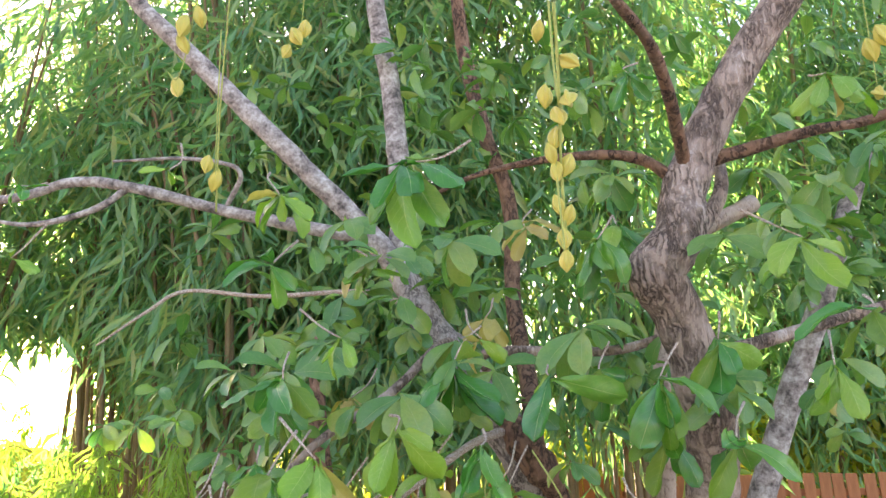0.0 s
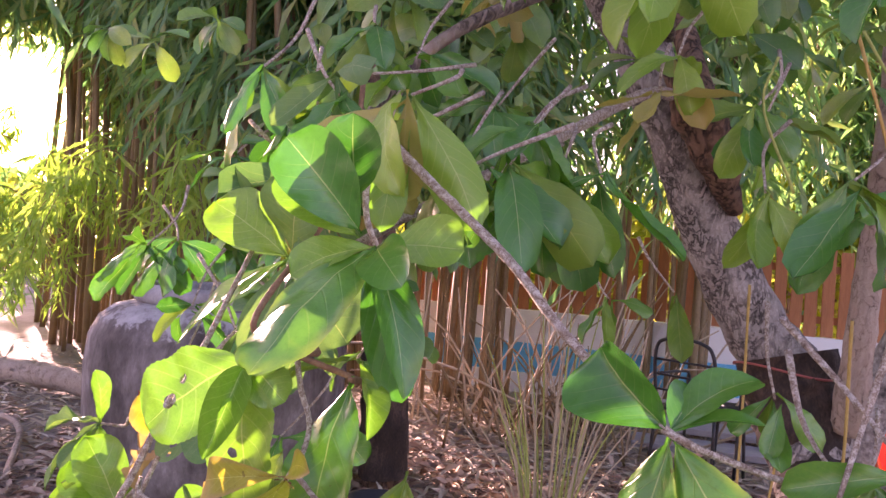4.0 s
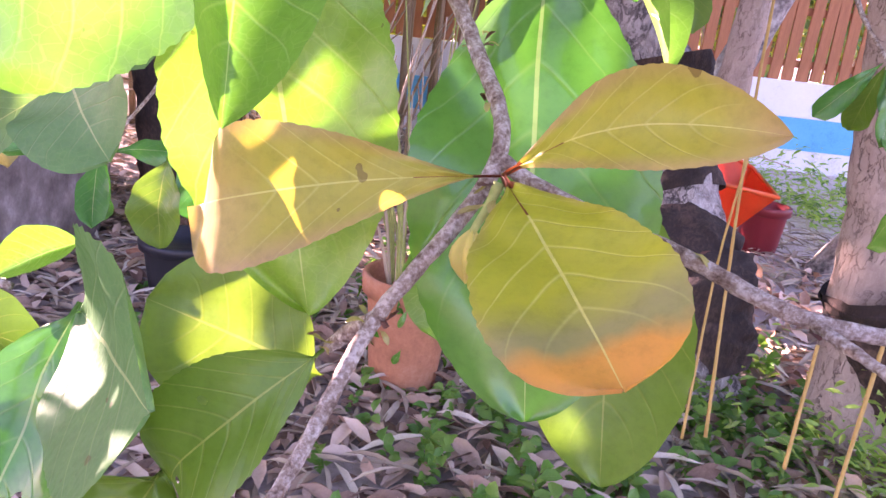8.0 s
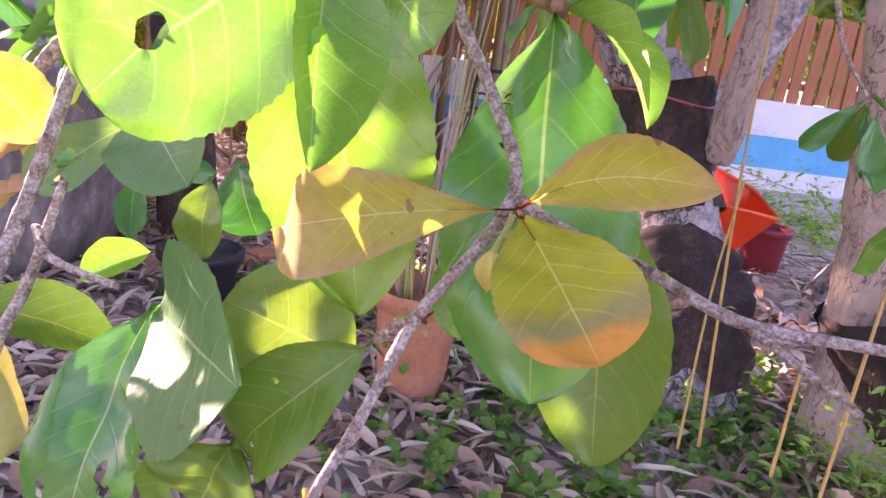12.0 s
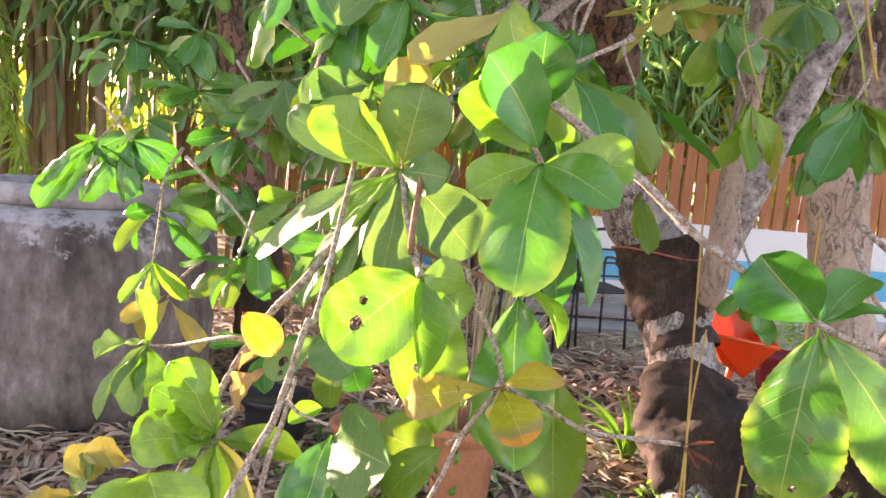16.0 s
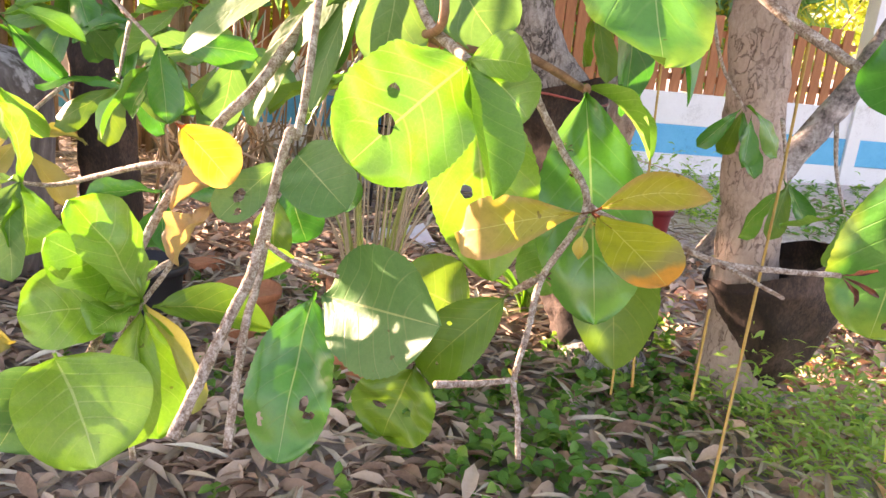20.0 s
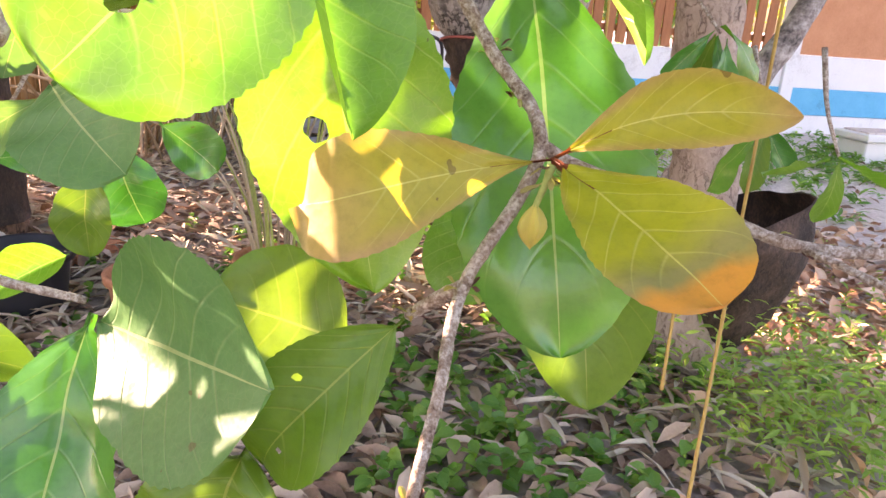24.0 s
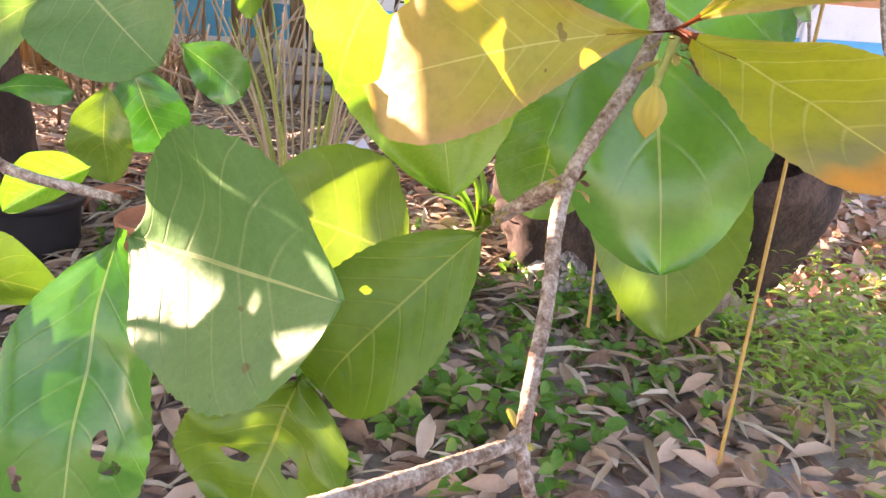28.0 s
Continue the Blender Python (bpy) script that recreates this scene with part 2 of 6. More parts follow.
def bark(name, dark, mid, pale, patch, scale=24, tall=0.32, crack=0.09, depth=0.03):
    """Cracked bark: long plates parted by dark fissures, with paler patches."""
    m = mat(name, mid, 0.9)
    b = m.node_tree.nodes["Principled BSDF"]
    tc = m.node_tree.nodes.new("ShaderNodeTexCoord")
    warp = node(m, "ShaderNodeTexNoise", Scale=9, Detail=4, Roughness=0.6)
    wire(m, tc.outputs["Object"], warp.inputs["Vector"])
    shift = m.node_tree.nodes.new("ShaderNodeVectorMath")
    shift.operation = "MULTIPLY_ADD"
    wire(m, warp.outputs[1], shift.inputs[0])
    shift.inputs[1].default_value = (0.07, 0.07, 0.2)
    wire(m, tc.outputs["Object"], shift.inputs[2])
    mp = m.node_tree.nodes.new("ShaderNodeMapping")
    mp.inputs["Scale"].default_value = (1, 1, tall)
    wire(m, shift.outputs[0], mp.inputs[0])
    vo = node(m, "ShaderNodeTexNoise", Scale=scale, Detail=3, Roughness=0.55)
    wire(m, mp.outputs[0], vo.inputs["Vector"])
    ridge = calc(m, "MULTIPLY", calc(m, "ABSOLUTE", calc(m, "SUBTRACT", vo.outputs[0], 0.5)), 1.3)
    fine = node(m, "ShaderNodeTexNoise", Scale=70, Detail=8, Roughness=0.75)
    wire(m, mp.outputs[0], fine.inputs["Vector"])
    broad = node(m, "ShaderNodeTexNoise", Scale=4.5, Detail=5, Roughness=0.6)
    wire(m, tc.outputs["Object"], broad.inputs["Vector"])
    edge = m.node_tree.nodes.new("ShaderNodeMapRange")
    edge.inputs["From Max"].default_value = crack
    wire(m, calc(m, "MULTIPLY_ADD", fine.outputs[0], 0.07, calc(m, "SUBTRACT", ridge, 0.035)), edge.inputs["Value"])
    gap = m.node_tree.nodes.new("ShaderNodeMapRange")
    gap.inputs["From Min"].default_value, gap.inputs["From Max"].default_value = 0.42, 0.6
    wire(m, warp.outputs[0], gap.inputs["Value"])
    plates = calc(m, "MAXIMUM", edge.outputs[0], calc(m, "MULTIPLY", gap.outputs[0], 0.85))
    body = ramp(m, calc(m, "ADD", calc(m, "MULTIPLY", fine.outputs[0], 0.55), calc(m, "MULTIPLY", broad.outputs[0], 0.45)), [(0.36, mid), (0.56, pale), (0.66, patch)])
    wire(m, mixed(m, plates, dark, body), b.inputs["Base Color"])
    bp = node(m, "ShaderNodeBump", Strength=1.0, Distance=depth)
    wire(m, calc(m, "MULTIPLY_ADD", fine.outputs[0], 0.35, calc(m, "MULTIPLY", plates, 0.6)), bp.inputs["Height"])
    wire(m, bp.outputs[0], b.inputs["Normal"])
    return m

M_bark = bark("bark grey", (0.08, 0.055, 0.042), (0.29, 0.21, 0.16), (0.45, 0.35, 0.29), (0.66, 0.6, 0.55), scale=42, tall=0.13, crack=0.15, depth=0.025)
M_bark_fleck = bark("bark flecked", (0.07, 0.055, 0.048), (0.3, 0.25, 0.22), (0.48, 0.43, 0.39), (0.7, 0.67, 0.63), scale=40, tall=0.55, crack=0.11, depth=0.02)
M_bark_pale = bark("bark pale", (0.24, 0.16, 0.12), (0.36, 0.26, 0.2), (0.5, 0.39, 0.31), (0.58, 0.48, 0.4), scale=34, tall=0.5, crack=0.035, depth=0.014)
M_lichen = surface("bark mottled", [(0.38, (0.055, 0.05, 0.045)), (0.48, (0.24, 0.21, 0.19)), (0.57, (0.42, 0.4, 0.37)), (0.66, (0.62, 0.61, 0.58))], scale=13, fine=50, bump=0.5, dist=0.01)
M_bark_brown = bark("bark brown", (0.035, 0.02, 0.014), (0.17, 0.09, 0.05), (0.28, 0.16, 0.1), (0.4, 0.27, 0.2), scale=26, tall=0.4)
M_twig = surface("twig bark", [(0.34, (0.12, 0.07, 0.045)), (0.43, (0.3, 0.21, 0.15)), (0.51, (0.47, 0.38, 0.3)), (0.6, (0.74, 0.68, 0.6))], scale=130, fine=520, bump=1.0, dist=0.006)
M_green_twig = surface("green twig", [(0.3, (0.2, 0.25, 0.06)), (0.7, (0.45, 0.5, 0.14))], scale=60, fine=300, bump=0.3, dist=0.001)
M_net = surface("black net", [(0.34, (0.01, 0.007, 0.005)), (0.5, (0.04, 0.025, 0.018)), (0.66, (0.14, 0.085, 0.06))], scale=7, fine=110, bump=1.0, rough=0.85, stretch=(1, 1, 0.5), dist=0.015)
M_soil = surface("soil", [(0.3, (0.1, 0.075, 0.06)), (0.5, (0.31, 0.25, 0.21)), (0.7, (0.5, 0.42, 0.37))], scale=2.2, fine=30, bump=0.8, dist=0.03)
def sandy_side(m):
    """Pale pinkish sand takes over from the dark earth on the open side of the garden, its paleness and reach raised to
    stand for sunlight.
    """
    b = m.node_tree.nodes["Principled BSDF"]
    earth = b.inputs["Base Color"].links[0].from_socket
    tc = m.node_tree.nodes.new("ShaderNodeTexCoord")
    sep = m.node_tree.nodes.new("ShaderNodeSeparateXYZ")
    wire(m, tc.outputs["Object"], sep.inputs[0])
    n = node(m, "ShaderNodeTexNoise", Scale=1.6, Detail=6, Roughness=0.7)
    wire(m, tc.outputs["Object"], n.inputs["Vector"])
    f = node(m, "ShaderNodeTexNoise", Scale=28, Detail=6, Roughness=0.7)
    wire(m, tc.outputs["Object"], f.inputs["Vector"])
    side = calc(m, "MULTIPLY_ADD", n.outputs[0], 3.6, calc(m, "SUBTRACT", sep.outputs[0], 2.8))
    side.node.use_clamp = True
    sand = ramp(m, f.outputs[0], [(0.3, (0.42, 0.34, 0.3)), (0.5, (0.62, 0.52, 0.47)), (0.7, (0.75, 0.67, 0.62))])
    wire(m, mixed(m, side, earth, sand), b.inputs["Base Color"])

sandy_side(M_soil)
M_litter = surface("dry leaf", [(0.2, (0.14, 0.075, 0.045)), (0.45, (0.38, 0.24, 0.16)), (0.62, (0.52, 0.36, 0.25)), (0.85, (0.64, 0.5, 0.38))], scale=30, fine=120, bump=0.4, island=True, dist=0.003)
# litter of the open side, with sunlight put into its lighter, redder tones
M_litter_lit = surface("dry red-brown leaf, sunlit tone", [(0.2, (0.34, 0.17, 0.1)), (0.5, (0.64, 0.4, 0.26)), (0.75, (0.8, 0.6, 0.46))], scale=30, fine=120, bump=0.4, island=True, dist=0.003)
M_straw = surface("straw", [(0.3, (0.3, 0.22, 0.14)), (0.6, (0.5, 0.4, 0.28)), (0.8, (0.68, 0.6, 0.46))], scale=30, fine=120, bump=0.3, island=True, dist=0.002)
M_cement = surface("jar cement", [(0.36, (0.05, 0.04, 0.035)), (0.46, (0.13, 0.11, 0.1)), (0.55, (0.23, 0.2, 0.19)), (0.66, (0.44, 0.41, 0.4))], scale=3.0, fine=14, bump=0.4, stretch=(1, 1, 0.55), dist=0.012)

def whitewash(m):
    """A pale peeling coat on the upper part of the jar, ending in a ragged edge, and dark runs below it."""
    b = m.node_tree.nodes["Principled BSDF"]
    body = b.inputs["Base Color"].links[0].from_socket
    tc = m.node_tree.nodes.new("ShaderNodeTexCoord")
    sep = m.node_tree.nodes.new("ShaderNodeSeparateXYZ")
    wire(m, tc.outputs["Object"], sep.inputs[0])
    n = node(m, "ShaderNodeTexNoise", Scale=7, Detail=9, Roughness=0.72)
    wire(m, tc.outputs["Object"], n.inputs["Vector"])
    coat = calc(m, "MULTIPLY_ADD", calc(m, "ADD", sep.outputs[2], calc(m, "MULTIPLY_ADD", n.outputs[0], 0.9, -1.33)), 16.0, 0.0)
    coat.node.use_clamp = True
    pale = ramp(m, n.outputs[0], [(0.35, (0.2, 0.19, 0.19)), (0.5, (0.34, 0.33, 0.33)), (0.65, (0.5, 0.49, 0.49))])
    mp = m.node_tree.nodes.new("ShaderNodeMapping")
    mp.inputs["Scale"].default_value = (4.5, 4.5, 1.3)
    wire(m, tc.outputs["Object"], mp.inputs[0])
    runs = node(m, "ShaderNodeTexNoise", Scale=1.0, Detail=6, Roughness=0.65)
    wire(m, mp.outputs[0], runs.inputs["Vector"])
    streaked = mixed(m, 0.6, body, ramp(m, runs.outputs[0], [(0.4, (0.35, 0.32, 0.3)), (0.55, (0.8, 0.78, 0.76)), (0.68, (1.1, 1.1, 1.1))]), "MULTIPLY")
    wire(m, mixed(m, calc(m, "MULTIPLY", coat, 0.85), streaked, pale), b.inputs["Base Color"])

whitewash(M_cement)
M_wood_orange = surface("picket wood", [(0.3, (0.25, 0.085, 0.035)), (0.55, (0.46, 0.18, 0.075)), (0.75, (0.58, 0.27, 0.13))], scale=5, fine=60, bump=0.3, stretch=(1, 1, 0.1), dist=0.004)
M_white_wall = surface("white wall paint", [(0.28, (0.5, 0.49, 0.47)), (0.45, (0.76, 0.76, 0.75)), (0.7, (0.82, 0.82, 0.81))], scale=3, fine=50, bump=0.15, dist=0.004)
M_blue_wall = surface("blue wall paint", [(0.28, (0.05, 0.25, 0.42)), (0.45, (0.06, 0.42, 0.66)), (0.7, (0.1, 0.5, 0.74))], scale=4, fine=50, bump=0.15, dist=0.004)
M_orange_wall = surface("orange panel", [(0.3, (0.5, 0.2, 0.09)), (0.7, (0.66, 0.31, 0.16))], scale=4, fine=40, bump=0.1, dist=0.003)
M_terracotta = surface("terracotta", [(0.3, (0.32, 0.12, 0.06)), (0.5, (0.5, 0.2, 0.1)), (0.75, (0.62, 0.32, 0.2))], scale=8, fine=60, bump=0.25, dist=0.004)
M_orange = surface("orange plastic", [(0.3, (0.7, 0.09, 0.015)), (0.7, (0.85, 0.14, 0.025))], scale=5, fine=60, bump=0.1, rough=0.35, dist=0.002)
M_plank = surface("grey plank", [(0.3, (0.2, 0.19, 0.2)), (0.7, (0.42, 0.4, 0.4))], scale=4, fine=50, bump=0.4, stretch=(0.2, 1, 1), dist=0.004)
M_culm = surface("bamboo culm", [(0.3, (0.06, 0.038, 0.02)), (0.5, (0.17, 0.11, 0.05)), (0.75, (0.34, 0.25, 0.12))], scale=5, fine=40, bump=0.2, rough=0.5, island=True, dist=0.004)
M_fruit = surface("winged fruit", [(0.34, (0.38, 0.38, 0.05)), (0.5, (0.5, 0.46, 0.08)), (0.66, (0.56, 0.36, 0.14))], scale=25, fine=120, bump=0.4, rough=0.45, dist=0.002)
M_string = surface("yellow root", [(0.3, (0.36, 0.22, 0.05)), (0.7, (0.56, 0.38, 0.12))], scale=40, fine=200, bump=0.3, dist=0.001)

M_black_metal = surface("black metal", [(0.4, (0.012, 0.012, 0.014)), (0.6, (0.03, 0.03, 0.032))], scale=20, fine=120, bump=0.1, rough=0.4, dist=0.001)

# ---- builders ----
def mesh_of(name, verts, faces, smooth=True, uvs=None):
    me = bpy.data.meshes.new(name)
    me.from_pydata([tuple(v) for v in verts], [], faces)
    if uvs is not None:
        lay = me.uv_layers.new(name="UVMap")
        idx = np.empty(len(me.loops), dtype=np.int32)
        me.loops.foreach_get("vertex_index", idx)
        lay.data.foreach_set("uv", np.asarray(uvs, dtype=np.float32)[idx].ravel())
    me.polygons.foreach_set("use_smooth", [smooth] * len(me.polygons))
    me.update()
    return me

def part(name, data, material, parent=None, label=""):
    """One mesh object, under a thing or a part. data: a mesh or a bmesh."""
    if isinstance(data, bmesh.types.BMesh):
        me = bpy.data.meshes.new(name)
        data.to_mesh(me)
        data.free()
        data = me
    if not data.materials:
        data.materials.append(material)
    ob = new(name, data)
    if parent is not None:
        ob.parent = parent
        ob.matrix_parent_inverse = parent.matrix_basis.inverted() if parent.parent is None else (parent.parent.matrix_basis @ parent.matrix_parent_inverse @ parent.matrix_basis).inverted()
    if label:
        ob["label"] = label
    return ob

def thing(name, place, label, category, group="", kind=""):
    ob = new(name)
    ob.empty_display_size = 0.1
    ob.location = place
    return tagged(ob, label, category, group, kind)

def spline(points, n):
    """n places along a smooth line through the points."""
    p = [np.array(q, float) for q in points]
    p = [2 * p[0] - p[1], *p, 2 * p[-1] - p[-2]]
    out = []
    for s in np.linspace(0, len(p) - 3 - 1e-6, n):
        i, f = int(s), s - int(s)
        a, b, c, d = p[i:i + 4]
        out.append(0.5 * (2 * b + (c - a) * f + (2 * a - 5 * b + 4 * c - d) * f * f + (3 * b - a - 3 * c + d) * f ** 3))
    return out

def tube(points, radii, n=24, seg=12, rough=0.08, freq=6.0, cap=True, plain=False):
    """A round limb along a line, its thickness following radii, with knobs and hollows."""
    c = [np.array(q, float) for q in points] if plain else spline(points, n)
    n = len(c)
    r = np.interp(np.linspace(0, 1, n), np.linspace(0, 1, len(radii)), radii)
    verts, faces, uvs = [], [], []
    side = np.array([1.0, 0.13, 0.07])
    for i in range(n):
        t = c[min(i + 1, n - 1)] - c[max(i - 1, 0)]
        t = t / (np.linalg.norm(t) + 1e-9)
        side = side - t * (side @ t)
        side = side / (np.linalg.norm(side) + 1e-9)
        up = np.cross(t, side)
        for k in range(seg):
            a = 2 * math.pi * k / seg
            w = side * math.cos(a) + up * math.sin(a)
            q = c[i] + w * r[i]
            s = 1 + rough * noise.noise(Vector(q) * freq) + 0.5 * rough * noise.noise(Vector(q) * freq * 3.1)
            verts.append(c[i] + w * r[i] * s)
            uvs.append((k / seg, i / n))
    for i in range(n - 1):
        for k in range(seg):
            k2 = (k + 1) % seg
            faces.append((i * seg + k, i * seg + k2, (i + 1) * seg + k2, (i + 1) * seg + k))
    if cap:
        faces.append(tuple(range(seg - 1, -1, -1)))
        faces.append(tuple((n - 1) * seg + k for k in range(seg)))
    return mesh_of("limb", verts, faces, True, uvs)

def lathe(profile, seg=40, rough=0.0, freq=3.0):
    verts, faces = [], []
    for r, z in profile:
        for k in range(seg):
            a = 2 * math.pi * k / seg
            s = 1 + rough * noise.noise(Vector((math.cos(a) * r, math.sin(a) * r, z)) * freq)
            verts.append((math.cos(a) * r * s, math.sin(a) * r * s, z))
    for i in range(len(profile) - 1):
        for k in range(seg):
            k2 = (k + 1) % seg
            faces.append((i * seg + k, i * seg + k2, (i + 1) * seg + k2, (i + 1) * seg + k))
    return mesh_of("turned", verts, faces)

def box_bm(sx, sy, sz, bevel=0.004, bm=None, at=(0, 0, 0), turn=(0, 0, 0)):
    bm = bm or bmesh.new()
    made = bmesh.ops.create_cube(bm, size=1.0)
    vs = made["verts"]
    m = pose(*at, *turn) @ Matrix.Diagonal((sx, sy, sz, 1))
    bmesh.ops.transform(bm, matrix=m, verts=vs)
    if bevel:
        es = list({e for v in vs for e in v.link_edges})
        bmesh.ops.bevel(bm, geom=es, offset=bevel, segments=1, affect="EDGES")
    return bm

def leaf_grid(base, tip, width, normal, bow=0.1, cup=0.15, wave=0.03, a=0.9, b=0.5, nv=14, nu=8, holes=(), seed=0, lean=0.0, stalk=0.06, bend=0.0, ragged=0.0, roll_tip=0.0, twist=0.0, skew=0.0, lip=0.0):
    """A blade from base to tip in space. bow: how far its middle stands up along normal (by length); cup: lift of its edges;
    holes: (along, across, half-length, half-width), eaten through; skew: how far one side runs on past the other at the tip;
    lip: how steeply the outermost strip turns down."""
    base, tip, nrm = (np.array(q, float) for q in (base, tip, normal))
    ax = tip - base
    L = np.linalg.norm(ax)
    ax = ax / L
    nrm = nrm - ax * (nrm @ ax)
    nrm = nrm / (np.linalg.norm(nrm) + 1e-9)
    sd = np.cross(ax, nrm)
    peak = a / (a + b)
    top = peak ** a * (1 - peak) ** b
    verts, uvs, faces = [], [], []
    for i in range(nv + 1):
        v0 = i / nv
        v0 = v0 if v0 < 0.75 else 1 - (1 - v0) ** 1.25 * (0.25 ** -0.25)
        for k in range(nu + 1):
            u, v = 2 * k / nu - 1, v0
            for hv, hu, rv, ru in holes:
                dv, du = (v - hv) / rv, (u - hu) / ru
                d, ang = math.hypot(dv, du), math.atan2(dv, du)
                rim = 1 + 0.14 * math.sin(2 * ang + seed) + 0.07 * math.sin(5 * ang + 2 * seed)
                if 0.6 * rim < d < 1.45 * rim and abs(u) < 0.99:
                    v, u = hv + dv / d * rim * rv, max(-1.0, min(1.0, hu + du / d * rim * ru))
            s = max(0.0, (v - stalk) / (1 - stalk))
            w = 0.5 * width * ((s ** a) * max(0.0, 1 - s) ** b / top) + width * 0.012
            tw = twist * v
            rg = 1 + ragged * noise.noise(Vector((seed * 3.7 + u, v * 9.0, seed)))
            rg += 0.014 * math.sin(v * 130) * abs(u) ** 6
            x = u * w * rg
            z = bow * L * math.sin(math.pi * v) + cup * width * (abs(u) ** 1.6) * (w / width) * 2
            z += wave * width * noise.noise(Vector((seed * 7.1 + u * 1.3, v * 4.5, seed * 2.3))) * (0.4 + abs(u)) * 2
            z -= roll_tip * L * max(0.0, v - 0.7) ** 2 * 6 + lip * L * max(0.0, v - 0.93)
            x2, z2 = x * math.cos(tw) - z * math.sin(tw), x * math.sin(tw) + z * math.cos(tw)
            verts.append(base + ax * (v * L + skew * u * width * v * v) + sd * (x2 + bend * L * math.sin(math.pi * v) * 0.5) + nrm * z2)
            uvs.append((0.5 + 0.5 * u, v))

    def inside(u, v):
        for hv, hu, rv, ru in holes:
            dv, du = (v - hv) / rv, (u - hu) / ru
            ang = math.atan2(dv, du)
            if math.hypot(dv, du) < 0.97 * (1 + 0.14 * math.sin(2 * ang + seed) + 0.07 * math.sin(5 * ang + 2 * seed)):
                return True
        return False

    for i in range(nv):
        for k in range(nu):
            if holes:
                four = [uvs[q] for q in (i * (nu + 1) + k, i * (nu + 1) + k + 1, (i + 1) * (nu + 1) + k, (i + 1) * (nu + 1) + k + 1)]
                if inside(2 * sum(q[0] for q in four) / 4 - 1, sum(q[1] for q in four) / 4):
                    continue
            q = i * (nu + 1) + k
            faces.append((q, q + 1, q + nu + 2, q + nu + 1))
    return verts, faces, uvs

def leaf_data(name, *args, **kw):
    v, f, uv = leaf_grid(*args, **kw)
    return mesh_of(name, v, f, True, uv)

def frame_to(base, direction, normal, size):
    """A pose that lays a unit blade (along y, facing z) into space."""
    y = Vector(direction).normalized()
    z = Vector(normal)
    z = z - y * z.dot(y)
    z = z.normalized() if z.length > 1e-4 else y.orthogonal().normalized()
    x = y.cross(z)
    m = Matrix((x, y, z)).transposed().to_4x4()
    return Matrix.Translation(base) @ m @ Matrix.Scale(size, 4)

rng = np.random.default_rng(5)
UNIT = []
for i in range(8):
    UNIT.append(leaf_data("blade", (0, 0, 0), (0, 1, 0), 0.32 + 0.05 * (i % 3), (0, 0, 1), bow=(-0.05, 0.1, 0.16, 0.04)[i % 4], cup=(0.25, -0.12, 0.12, 0.3)[i % 4], wave=0.09, a=(1.0, 1.15, 0.85, 1.0)[i % 4], b=(0.5, 0.45, 0.55, 0.4)[i % 4], nv=10, nu=6, seed=i, bend=(0.05, -0.06, 0.02, 0.0)[i % 4], ragged=0.08, twist=(0.3, -0.3, 0.0, 0.15)[i % 4],
        holes=((0.7, 0.35, 0.07, 0.2),) if i == 5 else ()))

def copies_of(me, material):
    c = me.copy()
    c.materials.clear()
    c.materials.append(material)
    return c

UNITS = {m.name: [copies_of(u, m) for u in UNIT] for m in (M_leaf, M_lime, M_young, M_oldleaf)}

def unit_leaf(base, direction, normal, size, material, parent):
    ob = new("leaf", UNITS[material.name][int(rng.integers(8))])
    ob.parent = parent
    ob.matrix_parent_inverse = parent.matrix_basis.inverted()
    ob.matrix_basis = frame_to(base, direction, normal, size)
    return ob

def scatter_blades(name, bases, dirs, norms, sizes, material, parent=None, width=0.42, nv=4, bow=0.1, a=1.0, b=0.5, cup=0.2):
    """Very many small blades in one mesh."""
    v0, f0, u0 = leaf_grid((0, 0, 0), (0, 1, 0), width, (0, 0, 1), bow=bow, cup=cup, wave=0.0, a=a, b=b, nv=nv, nu=2)
    v0, f0, u0 = np.array(v0), np.array(f0), np.array(u0)
    B, D, N, S = (np.asarray(q, float) for q in (bases, dirs, norms, sizes))
    D = D / np.linalg.norm(D, axis=1, keepdims=True)
    N = N - D * (N * D).sum(1, keepdims=True)
    N = N / (np.linalg.norm(N, axis=1, keepdims=True) + 1e-9)
    X = np.cross(D, N)
    V = B[:, None] + S[:, None, None] * (v0[None, :, :1] * X[:, None] + v0[None, :, 1:2] * D[:, None] + v0[None, :, 2:] * N[:, None])
    n, k = len(B), len(v0)
    F = f0[None] + (np.arange(n) * k)[:, None, None]
    me = bpy.data.meshes.new(name)
    me.vertices.add(n * k)
    me.vertices.foreach_set("co", V.ravel())
    me.loops.add(F.size)
    me.polygons.add(n * len(f0))
    me.loops.foreach_set("vertex_index", F.ravel().astype(np.int32))
    me.polygons.foreach_set("loop_start", np.arange(0, F.size, 4, dtype=np.int32))
    lay = me.uv_layers.new(name="UVMap")
    lay.data.foreach_set("uv", u0[F % k].astype(np.float32).ravel())
    me.polygons.foreach_set("use_smooth", [True] * (n * len(f0)))
    me.update(calc_edges=True)
    ob = part(name, me, material, parent)
    ob["kind"] = "stuff"
    return ob

# ---- ground ----
def ground_height(x, y):
    near = math.exp(-(((x - 0.5) / 9) ** 2 + ((y - 4) / 9) ** 2))
    return near * (0.05 * noise.noise(Vector((x * 0.7, y * 0.7, 3.0))) + 0.02 * noise.noise(Vector((x * 2.6, y * 2.6, 1.0))))

